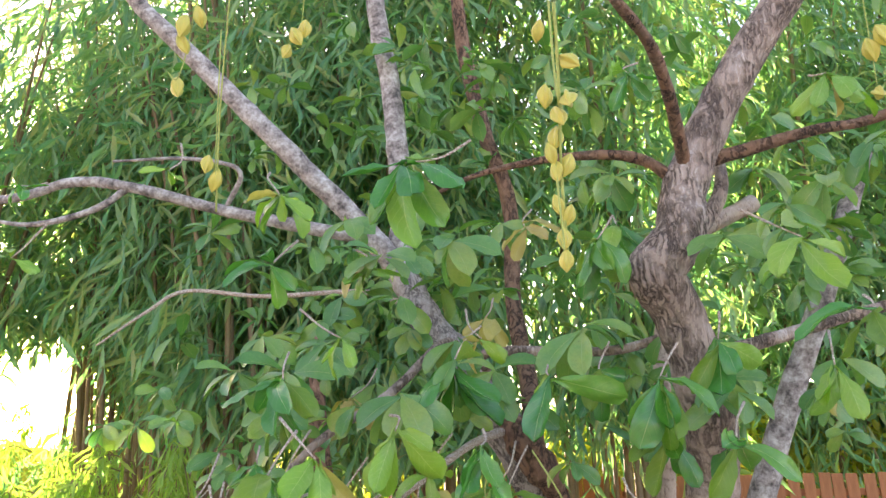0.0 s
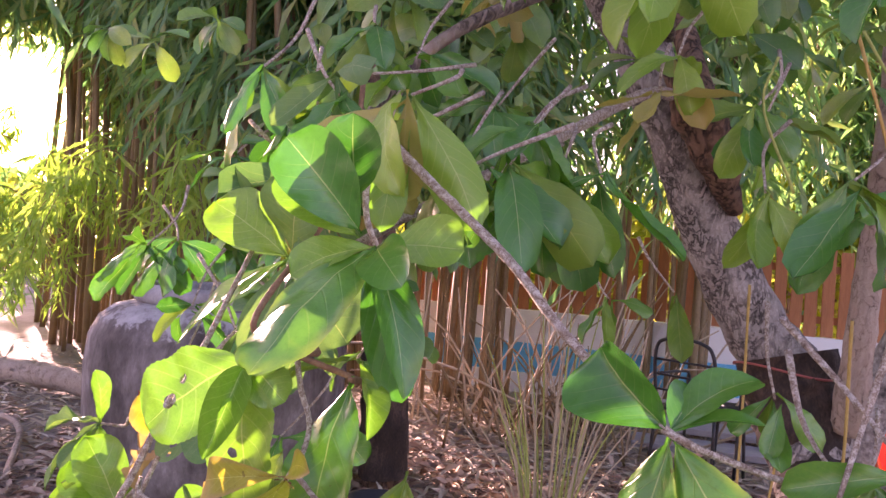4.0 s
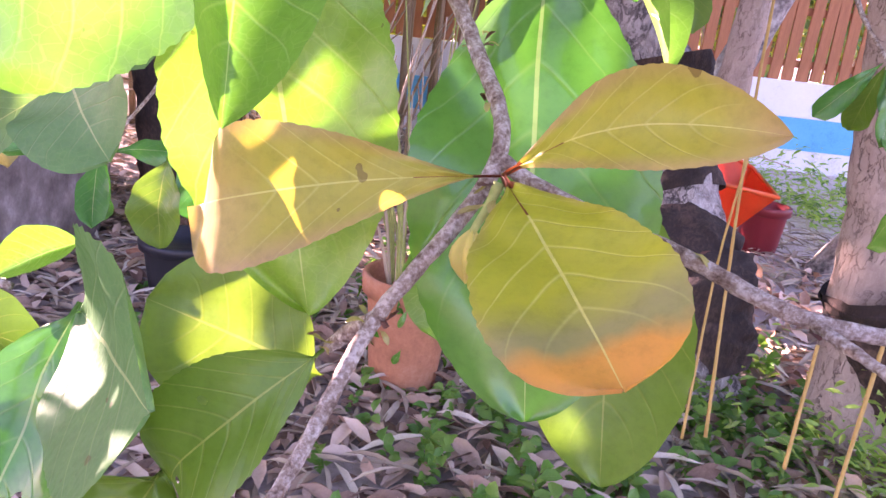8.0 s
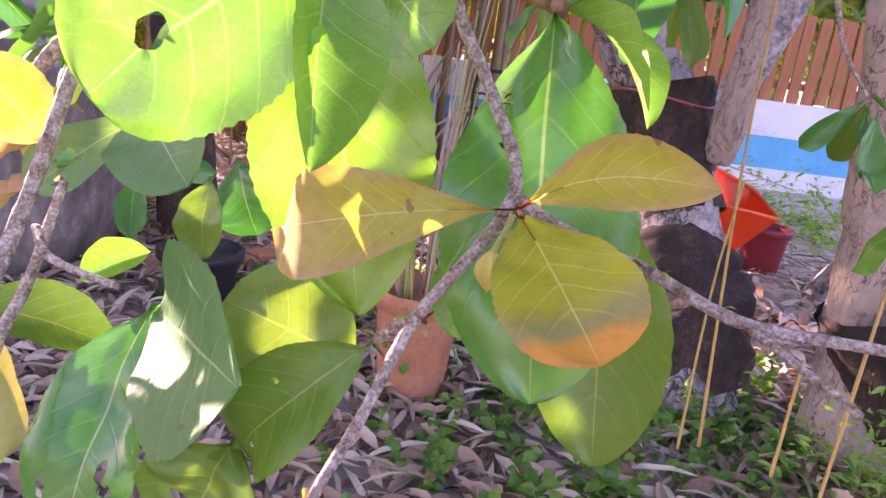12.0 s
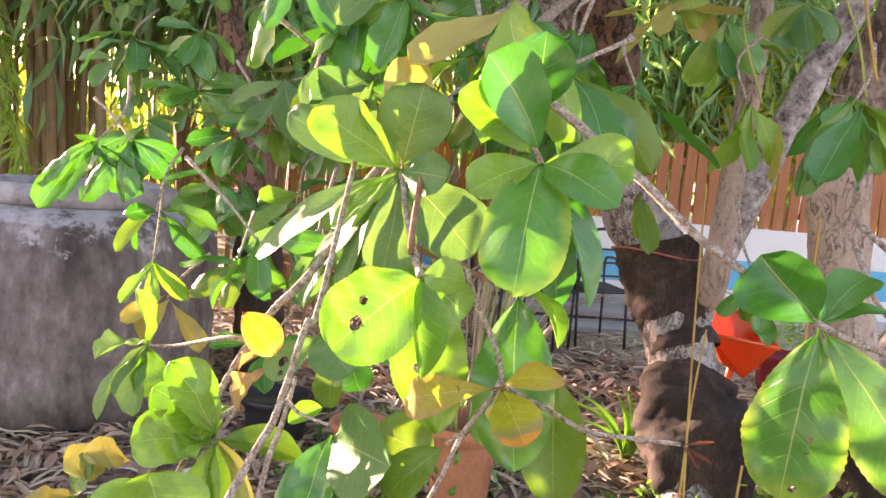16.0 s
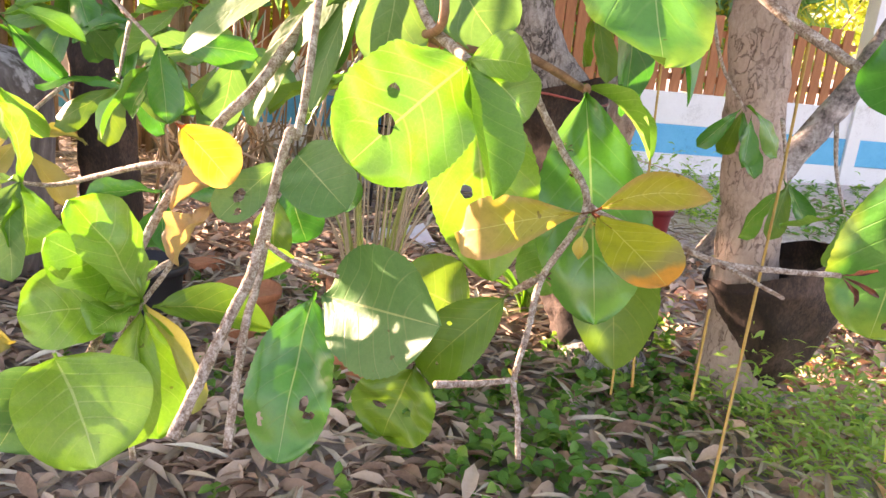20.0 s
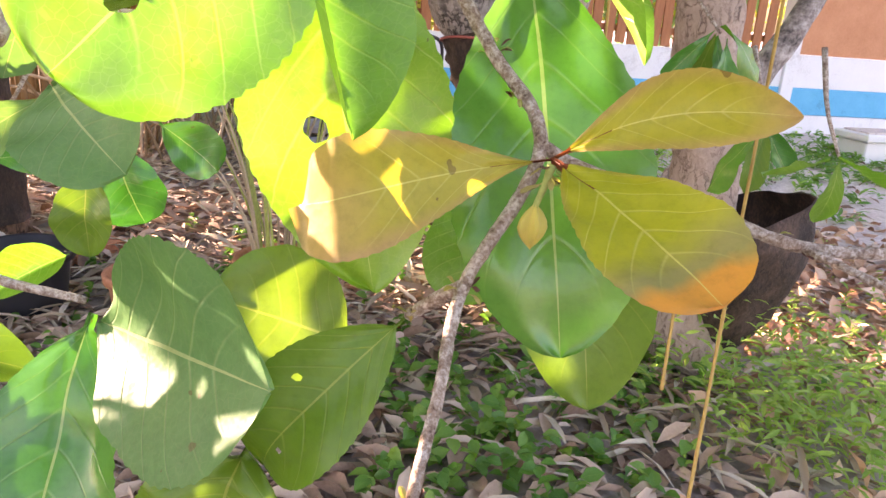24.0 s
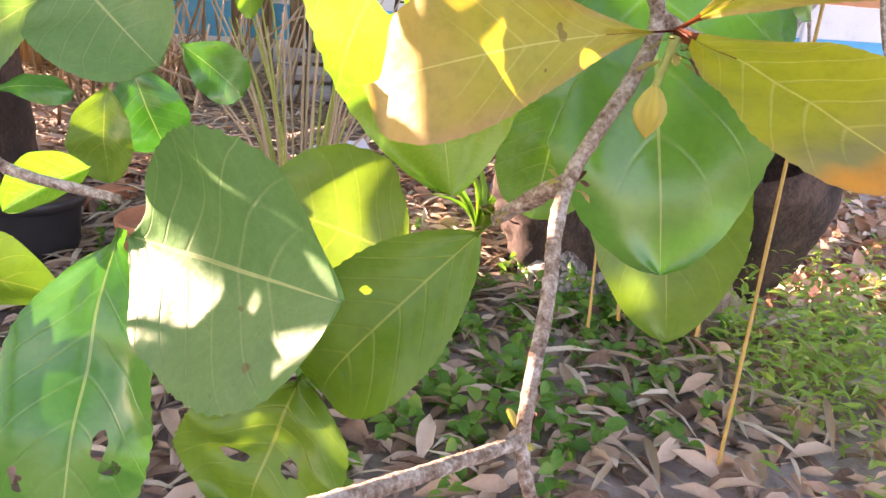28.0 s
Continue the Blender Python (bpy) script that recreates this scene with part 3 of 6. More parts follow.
def build_ground():
    xs = np.concatenate([[-600, -150, -50, -20], np.linspace(-9, 9, 73), [20, 50, 150, 600]])
    ys = np.concatenate([[-600, -100, -30, -8], np.linspace(-3, 13, 65), [20, 50, 150, 600]])
    verts = [(x, y, ground_height(x, y)) for y in ys for x in xs]
    nx = len(xs)
    faces = [(j * nx + i, j * nx + i + 1, (j + 1) * nx + i + 1, (j + 1) * nx + i) for j in range(len(ys) - 1) for i in range(nx - 1)]
    g = part("ground", mesh_of("ground", verts, faces), M_soil)
    tagged(g, "bare brown earth strewn with dry bamboo leaves", "ground", kind="structure")

build_ground()

# ---- far fence ----
FENCE_Y = 7.5
def build_fence():
    w = part("low_wall", box_bm(8.3, 0.14, 0.34, 0.005, at=(1.72, FENCE_Y, 0.69)), M_white_wall)
    tagged(w, "low garden wall painted white above a bright blue band", "wall", kind="structure")
    part("blue_band", box_bm(8.3, 0.15, 0.31, 0.004, at=(1.72, FENCE_Y, 0.365)), M_blue_wall, w, "bright blue painted band")
    part("plinth", box_bm(8.3, 0.17, 0.25, 0.005, at=(1.72, FENCE_Y, 0.085)), M_white_wall, w)
    f = thing("picket_fence", (1.7, FENCE_Y, 0.86), "orange-brown wooden picket fence standing on the low wall", "fence")
    for z in (1.02, 1.5):
        part("rail", box_bm(8.2, 0.04, 0.07, 0.004, at=(1.7, FENCE_Y + 0.03, z)), M_wood_orange, f)
    bm = box_bm(0.108, 0.022, 0.86, 0.004, at=(0, 0, 0.43))
    for v in bm.verts:
        if v.co.z > 0.8 and abs(v.co.x) > 0.03:
            v.co.z -= 0.035
    me = bpy.data.meshes.new("picket")
    bm.to_mesh(me)
    bm.free()
    me.materials.append(M_wood_orange)
    x = -2.38
    while x < 5.75:
        p = part("picket", me, M_wood_orange, f)
        p.matrix_basis = pose(x, FENCE_Y - 0.01 + float(rng.uniform(-0.006, 0.006)), 0.865 + float(rng.uniform(-0.02, 0.01)), float(rng.uniform(-1, 1)), float(rng.uniform(-1.6, 1.6)), 0)
        x += 0.138 + float(rng.uniform(-0.008, 0.01))
    # the painted shed wall that goes on from the fence
    s = part("shed_wall", box_bm(9.0, 0.16, 0.36, 0.005, at=(10.4, FENCE_Y, 0.7)), M_white_wall)
    tagged(s, "white, blue and orange painted shed wall with white posts", "wall", kind="structure")
    part("blue_band", box_bm(9.0, 0.17, 0.3, 0.004, at=(10.4, FENCE_Y, 0.37)), M_blue_wall, s, "bright blue painted band")
    part("plinth", box_bm(9.0, 0.19, 0.25, 0.005, at=(10.4, FENCE_Y, 0.09)), M_white_wall, s)
    for i in range(5):
        part("post", box_bm(0.16, 0.2, 2.5, 0.006, at=(5.95 + 1.9 * i, FENCE_Y - 0.01, 1.25)), M_white_wall, s, "white painted post")
        if i < 4:
            part("panel", box_bm(1.74, 0.08, 1.4, 0.006, at=(6.9 + 1.9 * i, FENCE_Y + 0.02, 1.585)), M_orange_wall, s, "orange painted panel")
    b = thing("planter_box", (5.86, 5.9, 0), "white concrete planter box standing on the grass", "planter")
    bm = box_bm(0.58, 0.36, 0.2, 0.012, at=(5.86, 5.9, 0.1))
    part("body", bm, M_white_wall, b)
    part("rim", box_bm(0.66, 0.44, 0.07, 0.012, at=(5.86, 5.9, 0.235)), M_white_wall, b)
    part("soil", box_bm(0.54, 0.32, 0.02, 0.004, at=(5.86, 5.9, 0.276)), M_soil, b)

build_fence()

# ---- water jar ----
def build_jar():
    c = (-1.87, 3.14, 0)
    j = thing("water_jar", c, "big weathered grey cement water jar with dark stains", "water jar")
    prof = [(0.0, 0.0), (0.55, 0.0), (0.61, 0.03), (0.645, 0.2), (0.665, 0.45), (0.67, 0.65), (0.655, 0.8), (0.615, 0.89), (0.55, 0.945), (0.47, 0.965), (0.42, 0.97)]
    b = part("body", lathe(prof, 64, 0.012, 3), M_cement, j)
    b.location = c
    r = part("rim", lathe([(0.42, 0.96), (0.455, 0.975), (0.47, 1.0), (0.465, 1.04), (0.43, 1.065), (0.38, 1.055), (0.37, 0.95), (0.0, 0.93)], 56, 0.012, 4), M_cement, j, "thick rounded dark rim")
    r.location = c

build_jar()

# ---- trees ----
tree = thing("leaning_tree", (1.0, 2.4, 0), "leaning grey-barked tree with glossy leaves and black net", "tree")
TRUNK_A = [(1.02, 2.33, -0.06), (1.0, 2.4, 0.13), (0.98, 2.58, 0.47), (0.93, 2.72, 0.76), (0.85, 2.8, 1.0), (0.73, 2.8, 1.14), (0.56, 2.7, 1.46), (0.41, 2.55, 1.8), (0.18, 2.42, 2.25), (0.01, 2.35, 2.47), (-0.19, 2.32, 2.86)]
part("trunk", tube(TRUNK_A, [0.19, 0.15, 0.14, 0.135, 0.13, 0.125, 0.112, 0.108, 0.1, 0.085, 0.08], 90, 26, 0.14, 8), M_bark_fleck, tree)
part("limb", tube([(-0.15, 2.33, 2.78), (-0.33, 2.2, 3.03), (-0.72, 2.0, 3.48), (-1.26, 1.8, 4.09), (-1.57, 1.7, 4.44), (-2.1, 1.6, 5.2)], [0.07, 0.06, 0.055, 0.05, 0.04], 46, 14, 0.14, 9), M_lichen, tree)
part("limb", tube([(-0.17, 2.33, 2.78), (-0.16, 2.35, 3.06), (-0.18, 2.35, 3.47), (-0.25, 2.4, 3.98), (-0.35, 2.4, 4.59), (-0.35, 2.4, 5.5)], [0.075, 0.065, 0.06, 0.06, 0.05], 46, 14, 0.14, 9), M_lichen, tree)
part("branch", tube([(-0.3, 2.22, 2.97), (-0.55, 2.05, 3.0), (-0.99, 1.9, 3.11), (-1.42, 1.65, 3.22), (-1.76, 1.6, 3.28), (-2.14, 1.5, 3.2), (-2.9, 1.3, 3.25)], [0.042, 0.034, 0.03, 0.026, 0.016], 46, 10, 0.14, 10), M_lichen, tree)
part("branch", tube([(-1.42, 1.65, 3.22), (-1.6, 1.6, 3.1), (-1.95, 1.55, 3.05), (-2.3, 1.5, 3.12)], [0.02, 0.018, 0.014, 0.008], 20, 8, 0.14, 10), M_lichen, tree)
part("branch", tube([(-0.99, 1.9, 3.13), (-0.85, 1.8, 3.28), (-1.1, 1.7, 3.35), (-1.5, 1.6, 3.36)], [0.014, 0.014, 0.011, 0.007], 20, 8, 0.14, 10), M_lichen, tree)
part("branch", tube([(0.0, 2.34, 2.5), (-0.31, 2.3, 2.68), (-0.85, 2.1, 2.67), (-1.28, 2.0, 2.72), (-1.45, 1.9, 2.6), (-1.67, 1.8, 2.42)], [0.02, 0.015, 0.012, 0.011, 0.009, 0.005], 34, 8, 0.12, 10), M_twig, tree)
part("branch", tube([(0.22, 2.2, 2.3), (0.22, 1.9, 2.3), (0.08, 1.6, 2.05), (-0.15, 1.4, 1.85), (-0.27, 1.2, 1.6), (-0.3, 1.0, 1.45), (-0.22, 0.8, 1.38), (-0.09, 0.61, 1.28)], [0.026, 0.022, 0.02, 0.017, 0.014, 0.011, 0.008, 0.005], 50, 10, 0.14, 12), M_bark, tree)
part("branch", tube([(0.4, 2.45, 1.95), (0.3, 2.0, 1.85), (0.1, 1.5, 1.6), (-0.1, 1.0, 1.35), (-0.2, 0.75, 1.2)], [0.024, 0.018, 0.014, 0.01, 0.007], 36, 10, 0.14, 12), M_twig, tree)
part("branch", tube([(0.35, 2.4, 2.15), (0.4, 2.0, 2.26), (0.96, 2.0, 2.23), (1.3, 1.95, 2.3)], [0.02, 0.022, 0.02, 0.018], 26, 10, 0.14, 10), M_bark, tree)
part("hollow", tube([(0.62, 2.6, 1.56), (0.53, 2.42, 1.75), (0.46, 2.36, 1.88), (0.36, 2.34, 2.04)], [0.03, 0.085, 0.09, 0.03], 24, 14, 0.25, 12), M_bark_brown, tree, "dark brown rotten hollow in the bark")

def sleeve(line, radii, n=36, seg=30, rough=0.14):
    return tube(line, radii, n, seg, rough, 9, cap=False)

part("net_wrap", sleeve([(0.97, 2.64, 0.585), (0.94, 2.7, 0.7), (0.89, 2.78, 0.88), (0.85, 2.8, 1.03)], [0.142, 0.15, 0.17, 0.178], 60, 48, 0.16), M_net, tree, "black shade net wrapped round the trunk")
part("net_wrap", sleeve([(1.07, 2.36, 0.03), (1.03, 2.42, 0.14), (1.0, 2.48, 0.3), (0.98, 2.54, 0.42), (1.03, 2.58, 0.52)], [0.16, 0.21, 0.225, 0.19, 0.15], 50, 40, 0.2), M_net, tree, "torn black shade net at the foot")
part("binding_wire", tube([(0.857 + 0.19 * math.cos(a), 2.795 + 0.19 * math.sin(a), 0.985 + 0.015 * math.sin(a * 2)) for a in np.linspace(0, 2 * math.pi, 30)], [0.005, 0.005], plain=True, seg=6, rough=0), mat("red wire", (0.4, 0.1, 0.08), 0.5), tree, "thin red wire tied round the net")

tree_b = thing("knobby_tree", (1.42, 2.1, 0), "tall pale-barked tree with a knob on its leaning trunk", "tree")
part("trunk", tube([(1.43, 2.1, -0.05), (1.4, 2.1, 0.3), (1.35, 2.1, 0.74), (1.29, 2.1, 1.07), (1.26, 2.1, 1.35), (1.3, 2.1, 1.58)], [0.15, 0.115, 0.105, 0.098, 0.098, 0.1], 50, 24, 0.13, 8), M_bark_pale, tree_b)
part("trunk", tube([(1.29, 2.1, 1.52), (1.31, 2.07, 1.65), (1.34, 1.93, 1.88), (1.32, 1.85, 2.05), (1.26, 1.78, 2.32), (1.2, 1.7, 2.48), (1.31, 1.7, 2.63), (1.35, 1.75, 2.85), (1.57, 1.8, 3.29), (1.83, 1.8, 3.65), (2.3, 1.8, 4.3)], [0.1, 0.102, 0.1, 0.1, 0.103, 0.118, 0.1, 0.09, 0.082, 0.08, 0.07], 90, 24, 0.14, 9), M_bark, tree_b)
part("limb", tube([(1.3, 1.9, 2.15), (1.44, 1.9, 2.18), (1.77, 2.0, 2.27), (2.04, 2.0, 2.33), (2.6, 2.0, 2.45)], [0.035, 0.03, 0.025, 0.022, 0.015], 26, 10, 0.14, 10), M_bark, tree_b)
part("limb", tube([(1.4, 1.78, 2.95), (1.55, 1.8, 2.98), (1.86, 1.8, 3.03), (2.12, 1.8, 3.05), (2.7, 1.7, 3.2)], [0.035, 0.03, 0.022, 0.02, 0.012], 26, 10, 0.14, 10), M_bark_brown, tree_b)
part("limb", tube([(1.34, 1.75, 2.84), (1.17, 1.7, 2.98), (0.88, 1.6, 2.99), (0.54, 1.5, 2.93), (0.3, 1.4, 2.8)], [0.03, 0.024, 0.018, 0.012, 0.006], 30, 10, 0.14, 10), M_bark_brown, tree_b)
part("limb", tube([(1.3, 1.75, 2.6), (1.42, 1.9, 2.75), (1.5, 2.0, 2.95), (1.45, 2.1, 3.3)], [0.04, 0.035, 0.03, 0.02], 20, 10, 0.14, 10), M_bark, tree_b)
part("net_pouch", sleeve([(1.49, 2.05, 0.04), (1.49, 2.04, 0.16), (1.49, 2.05, 0.32), (1.48, 2.06, 0.47), (1.46, 2.07, 0.53)], [0.03, 0.11, 0.19, 0.245, 0.23], 30, 30, 0.12), M_net, tree_b, "black shade net hung as a pouch round the foot")

tree_c = thing("mottled_tree", (1.15, 3.35, 0), "slender leaning tree with black and white mottled bark", "tree")
part("trunk", tube([(1.12, 3.35, -0.05), (1.22, 3.32, 0.6), (1.4, 3.3, 1.2), (1.7, 3.3, 1.97), (1.98, 3.2, 2.6), (2.3, 3.1, 3.4)], [0.085, 0.08, 0.075, 0.07, 0.065, 0.05], 44, 16, 0.12, 9), M_lichen, tree_c)
part("limb", tube([(1.04, 2.62, 0.8), (1.05, 2.6, 0.9), (1.06, 2.59, 1.13), (1.08, 2.59, 1.46), (1.11, 2.6, 1.84), (1.15, 2.7, 2.4), (1.3, 2.85, 2.9), (1.7, 3.15, 3.2)], [0.05, 0.06, 0.05, 0.046, 0.045, 0.042, 0.045, 0.05], 44, 14, 0.16, 10), M_bark_pale, tree_c, "pale limb sawn off at its lower end")
tree_d = thing("bent_tree", (2.3, 3.75, 0), "thin bent tree with dark mottled bark", "tree")
part("trunk", tube([(2.15, 3.75, -0.05), (2.3, 3.65, 0.3), (2.55, 3.6, 0.75), (2.75, 3.55, 1.1), (2.95, 3.5, 1.6)], [0.09, 0.085, 0.075, 0.07, 0.05], 30, 14, 0.16, 9), M_lichen, tree_d)
stump = thing("netted_stump", (-1.05, 3.5, 0), "dark tree stump wrapped in black net", "stump")
part("stem", tube([(-1.02, 3.5, -0.05), (-1.05, 3.5, 0.4), (-1.06, 3.5, 0.8), (-1.12, 3.55, 1.15), (-1.3, 3.6, 1.9), (-1.4, 3.7, 2.8)], [0.12, 0.11, 0.105, 0.1, 0.07, 0.05], 40, 14, 0.14, 8), M_bark_brown, stump)
part("net_wrap", sleeve([(-1.03, 3.5, 0.1), (-1.055, 3.5, 0.5), (-1.07, 3.5, 0.85), (-1.1, 3.53, 1.05)], [0.14, 0.13, 0.13, 0.12]), M_net, stump, "black shade net")
part("limb", tube([(0.5, 2.42, 1.85), (0.42, 2.75, 2.2), (0.27, 3.1, 2.74), (0.25, 3.2, 3.42), (0.11, 3.2, 3.93), (-0.03, 3.2, 4.66), (-0.1, 3.2, 5.6)], [0.055, 0.05, 0.05, 0.05, 0.05, 0.05, 0.04], 50, 12, 0.14, 9), M_bark_brown, tree, "thin brown limb")

# ---- bamboo ----
def bamboo(center, n, spread, seed, height=(6, 9), low=0.9, dense=(2, 4), lean=(0.3, 1.8)):
    r = np.random.default_rng(seed)
    b = thing("bamboo_clump", (*center, 0), "dense clump of tall brown bamboo culms with drooping leaves", "bamboo", "bamboo clumps")
    bases, dirs, norms, sizes = [], [], [], []
    for i in range(n):
        a, d = r.uniform(0, 2 * math.pi), spread * math.sqrt(r.uniform(0, 1))
        x, y = center[0] + d * math.cos(a), center[1] + d * math.sin(a) * 0.7
        h, gap = r.uniform(*height), False
        u = x * 0.656 + y * 0.755
        if (abs(u - 3.1) < 0.85 and math.sin(u * 11) > -0.25) or abs(u - 2.75) < 0.42 or -0.3 < u < 0.72:
            gap = True  # the low sun comes in between the culms here
        out = np.array([math.cos(a), math.sin(a), 0]) * r.uniform(*lean) + r.normal(0, 0.4, 3) * (1, 1, 0)
        pts = [np.array([x, y, -0.05]) + out * (s ** 2.0) + np.array([0, 0, h * s]) for s in (0, 0.25, 0.5, 0.75, 1.0)]
        rad = r.uniform(0.02, 0.045)
        if not gap:
            part("culm", tube(pts, [rad, rad, rad * 0.85, rad * 0.6, rad * 0.3], 14, 7, 0.02, 3), M_culm, b)
        c = spline(pts, 46)
        for q in c[int(46 * low / h):]:
            for _ in range(int(r.integers(*dense))):
                tw = r.normal(0, 1, 3) * (1, 1, 0.35) + np.array([0.1, -0.35, 0])
                L = r.uniform(0.35, 1.3)
                end = q + tw / np.linalg.norm(tw) * L + np.array([0, 0, -0.35 * L])
                for s in np.linspace(0.3, 1.0, 6):
                    p = q + (end - q) * s + np.array([0, 0, -0.3 * L * s * s]) + r.normal(0, 0.02, 3)
                    bases.append(p)
                    dirs.append((end - q) / L * 0.5 + r.normal(0, 0.5, 3) + np.array([0, 0, -0.85]))
                    norms.append(r.normal(0, 1, 3) + np.array([0, 0, 0.6]))
                    sizes.append(r.uniform(0.22, 0.48))
    bases, dirs, norms, sizes = (np.array(q) for q in (bases, dirs, norms, sizes))
    # the low sun shines in through a gap in the leaves
    w = np.array(sun_way)
    off = np.full(len(bases), 9.0)
    for spot in ((0.0, 0.5, 1.1), (-0.5, 0.58, 0.92)):
        rel = bases - np.array(spot)
        off = np.minimum(off, np.linalg.norm(rel - np.outer(rel @ w, w), axis=1))
    patch = np.array([noise.noise(Vector(q) * 1.4) for q in bases])
    keep = r.uniform(0, 1, len(bases)) < np.clip((off - 0.48 + 0.3 * patch) / 0.6, 0.02, 1.0) ** 1.6
    keep &= (patch > -0.24) | (bases[:, 0] > -1.0)
    # and falls in patches on the open ground
    foot = bases - np.outer(bases[:, 2] / w[2], w)
    lit = (foot[:, 0] > 1.0) & (foot[:, 0] < 5.0) & (foot[:, 1] > 0.8) & (foot[:, 1] < 5.0)
    spot = np.array([noise.noise(Vector((q[0] * 2.2, q[1] * 2.2, 7.0))) for q in foot])
    keep &= ~lit | ((spot < -0.1) & (r.uniform(0, 1, len(bases)) < 0.5))
    scatter_blades("bamboo_leaves", bases[keep], dirs[keep], norms[keep], sizes[keep], M_bamboo_leaf, b, width=0.135, nv=2, bow=0.06, a=0.5, b=0.8, cup=0.3)

bamboo((-3.6, 6.0), 38, 1.0, 11, low=3.1, dense=(2, 3), height=(7, 10))
bamboo((-5.6, 6.9), 34, 1.1, 13, low=3.1, dense=(2, 3), height=(7, 10))
bamboo((-1.8, 6.5), 26, 0.9, 12, low=2.5, dense=(3, 5), height=(7, 10))
bamboo((0.4, 7.0), 12, 0.6, 14, low=2.6, lean=(0.2, 0.8), dense=(3, 5), height=(7, 10))
bamboo((-2.6, 5.9), 60, 1.5, 21, low=2.7, dense=(1, 3), height=(5, 7), lean=(0.1, 0.6))
bamboo((-6.4, 8.8), 24, 1.2, 23, low=3.4, dense=(3, 5), height=(8, 11))
bamboo((-7.2, 5.2), 16, 0.9, 17, low=3.0, dense=(2, 4))
bamboo((-8.3, 6.5), 17, 0.9, 24, low=1.5, dense=(2, 3))
bamboo((-7.7, 7.7), 10, 1.0, 25, low=2.6, dense=(1, 3), height=(8, 11))
bamboo((-9.5, 6.6), 16, 1.2, 15, low=2.4, dense=(2, 3))
bamboo((2.6, 10.2), 26, 1.4, 16, low=2.3, dense=(4, 6), height=(8, 11))
bamboo((5.4, 10.6), 18, 1.3, 18, low=1.9, dense=(3, 5), height=(7, 10))

def low_sprays(n, lo, hi, seed):
    """Long drooping shoots hung with sunlit leaves, low on the bamboo's near side."""
    r = np.random.default_rng(seed)
    b = thing("bamboo_shoots", (lo[0], lo[1], 0), "drooping bamboo shoots with yellow-green sunlit leaves", "bamboo")
    bases, dirs, norms, sizes = [], [], [], []
    for q in r.uniform(lo, hi, (n, 3)):
        away = np.array([r.normal(0.2, 0.5), r.normal(-0.6, 0.3), 0])
        L = r.uniform(0.7, 1.5)
        pts = [q, q + away * 0.4 * L + np.array([0, 0, 0.05]), q + away * 0.75 * L + np.array([0, 0, -0.3 * L]), q + away * 0.95 * L + np.array([0, 0, -0.75 * L])]
        part("shoot", tube(pts, [0.007, 0.005, 0.003], 12, 5, 0.05, 10), M_culm, b)
        for p in spline(pts, 22)[4:]:
            for _ in range(4):
                bases.append(p + r.normal(0, 0.04, 3))
                dirs.append(r.normal(0, 0.45, 3) + np.array([0, -0.15, -0.9]))
                norms.append(r.normal(0, 1, 3) + np.array([0, -0.5, 0.3]))
                sizes.append(r.uniform(0.16, 0.3))
    scatter_blades("bamboo_leaves", bases, dirs, norms, sizes, M_feather, b, width=0.13, nv=2, bow=0.06, a=0.5, b=0.8, cup=0.3)

low_sprays(16, (-7.6, 5.4, 1.5), (-4.6, 6.8, 2.1), 22)
low_sprays(7, (-9.4, 6.4, 2.3), (-7.4, 7.6, 3.2), 26)
low_sprays(11, (-5.4, 4.6, 1.7), (-3.2, 5.4, 2.2), 19)

def dry_stalks():
    r = np.random.default_rng(51)
    t = thing("dry_stalks", (-0.5, 5.5, 0), "heap of dead brown stalks leaning before the fence", "dry stalks")
    for i in range(90):
        x, y = r.normal(-0.5, 0.5), r.normal(5.5, 0.25)
        h = r.uniform(0.4, 1.5)
        a = r.normal(0, 0.3 if i % 3 else 0.9, 2)
        part("stalk", tube([(x, y, -0.02), (x + a[0] * h * 0.5, y + a[1] * h * 0.2, h * 0.5), (x + a[0] * h, y + a[1] * h * 0.3, h * (0.95 - 0.3 * abs(a[0])))], [0.011, 0.009, 0.005], 7, 5, 0.1, 9), M_straw if i % 2 else M_culm, t)

dry_stalks()

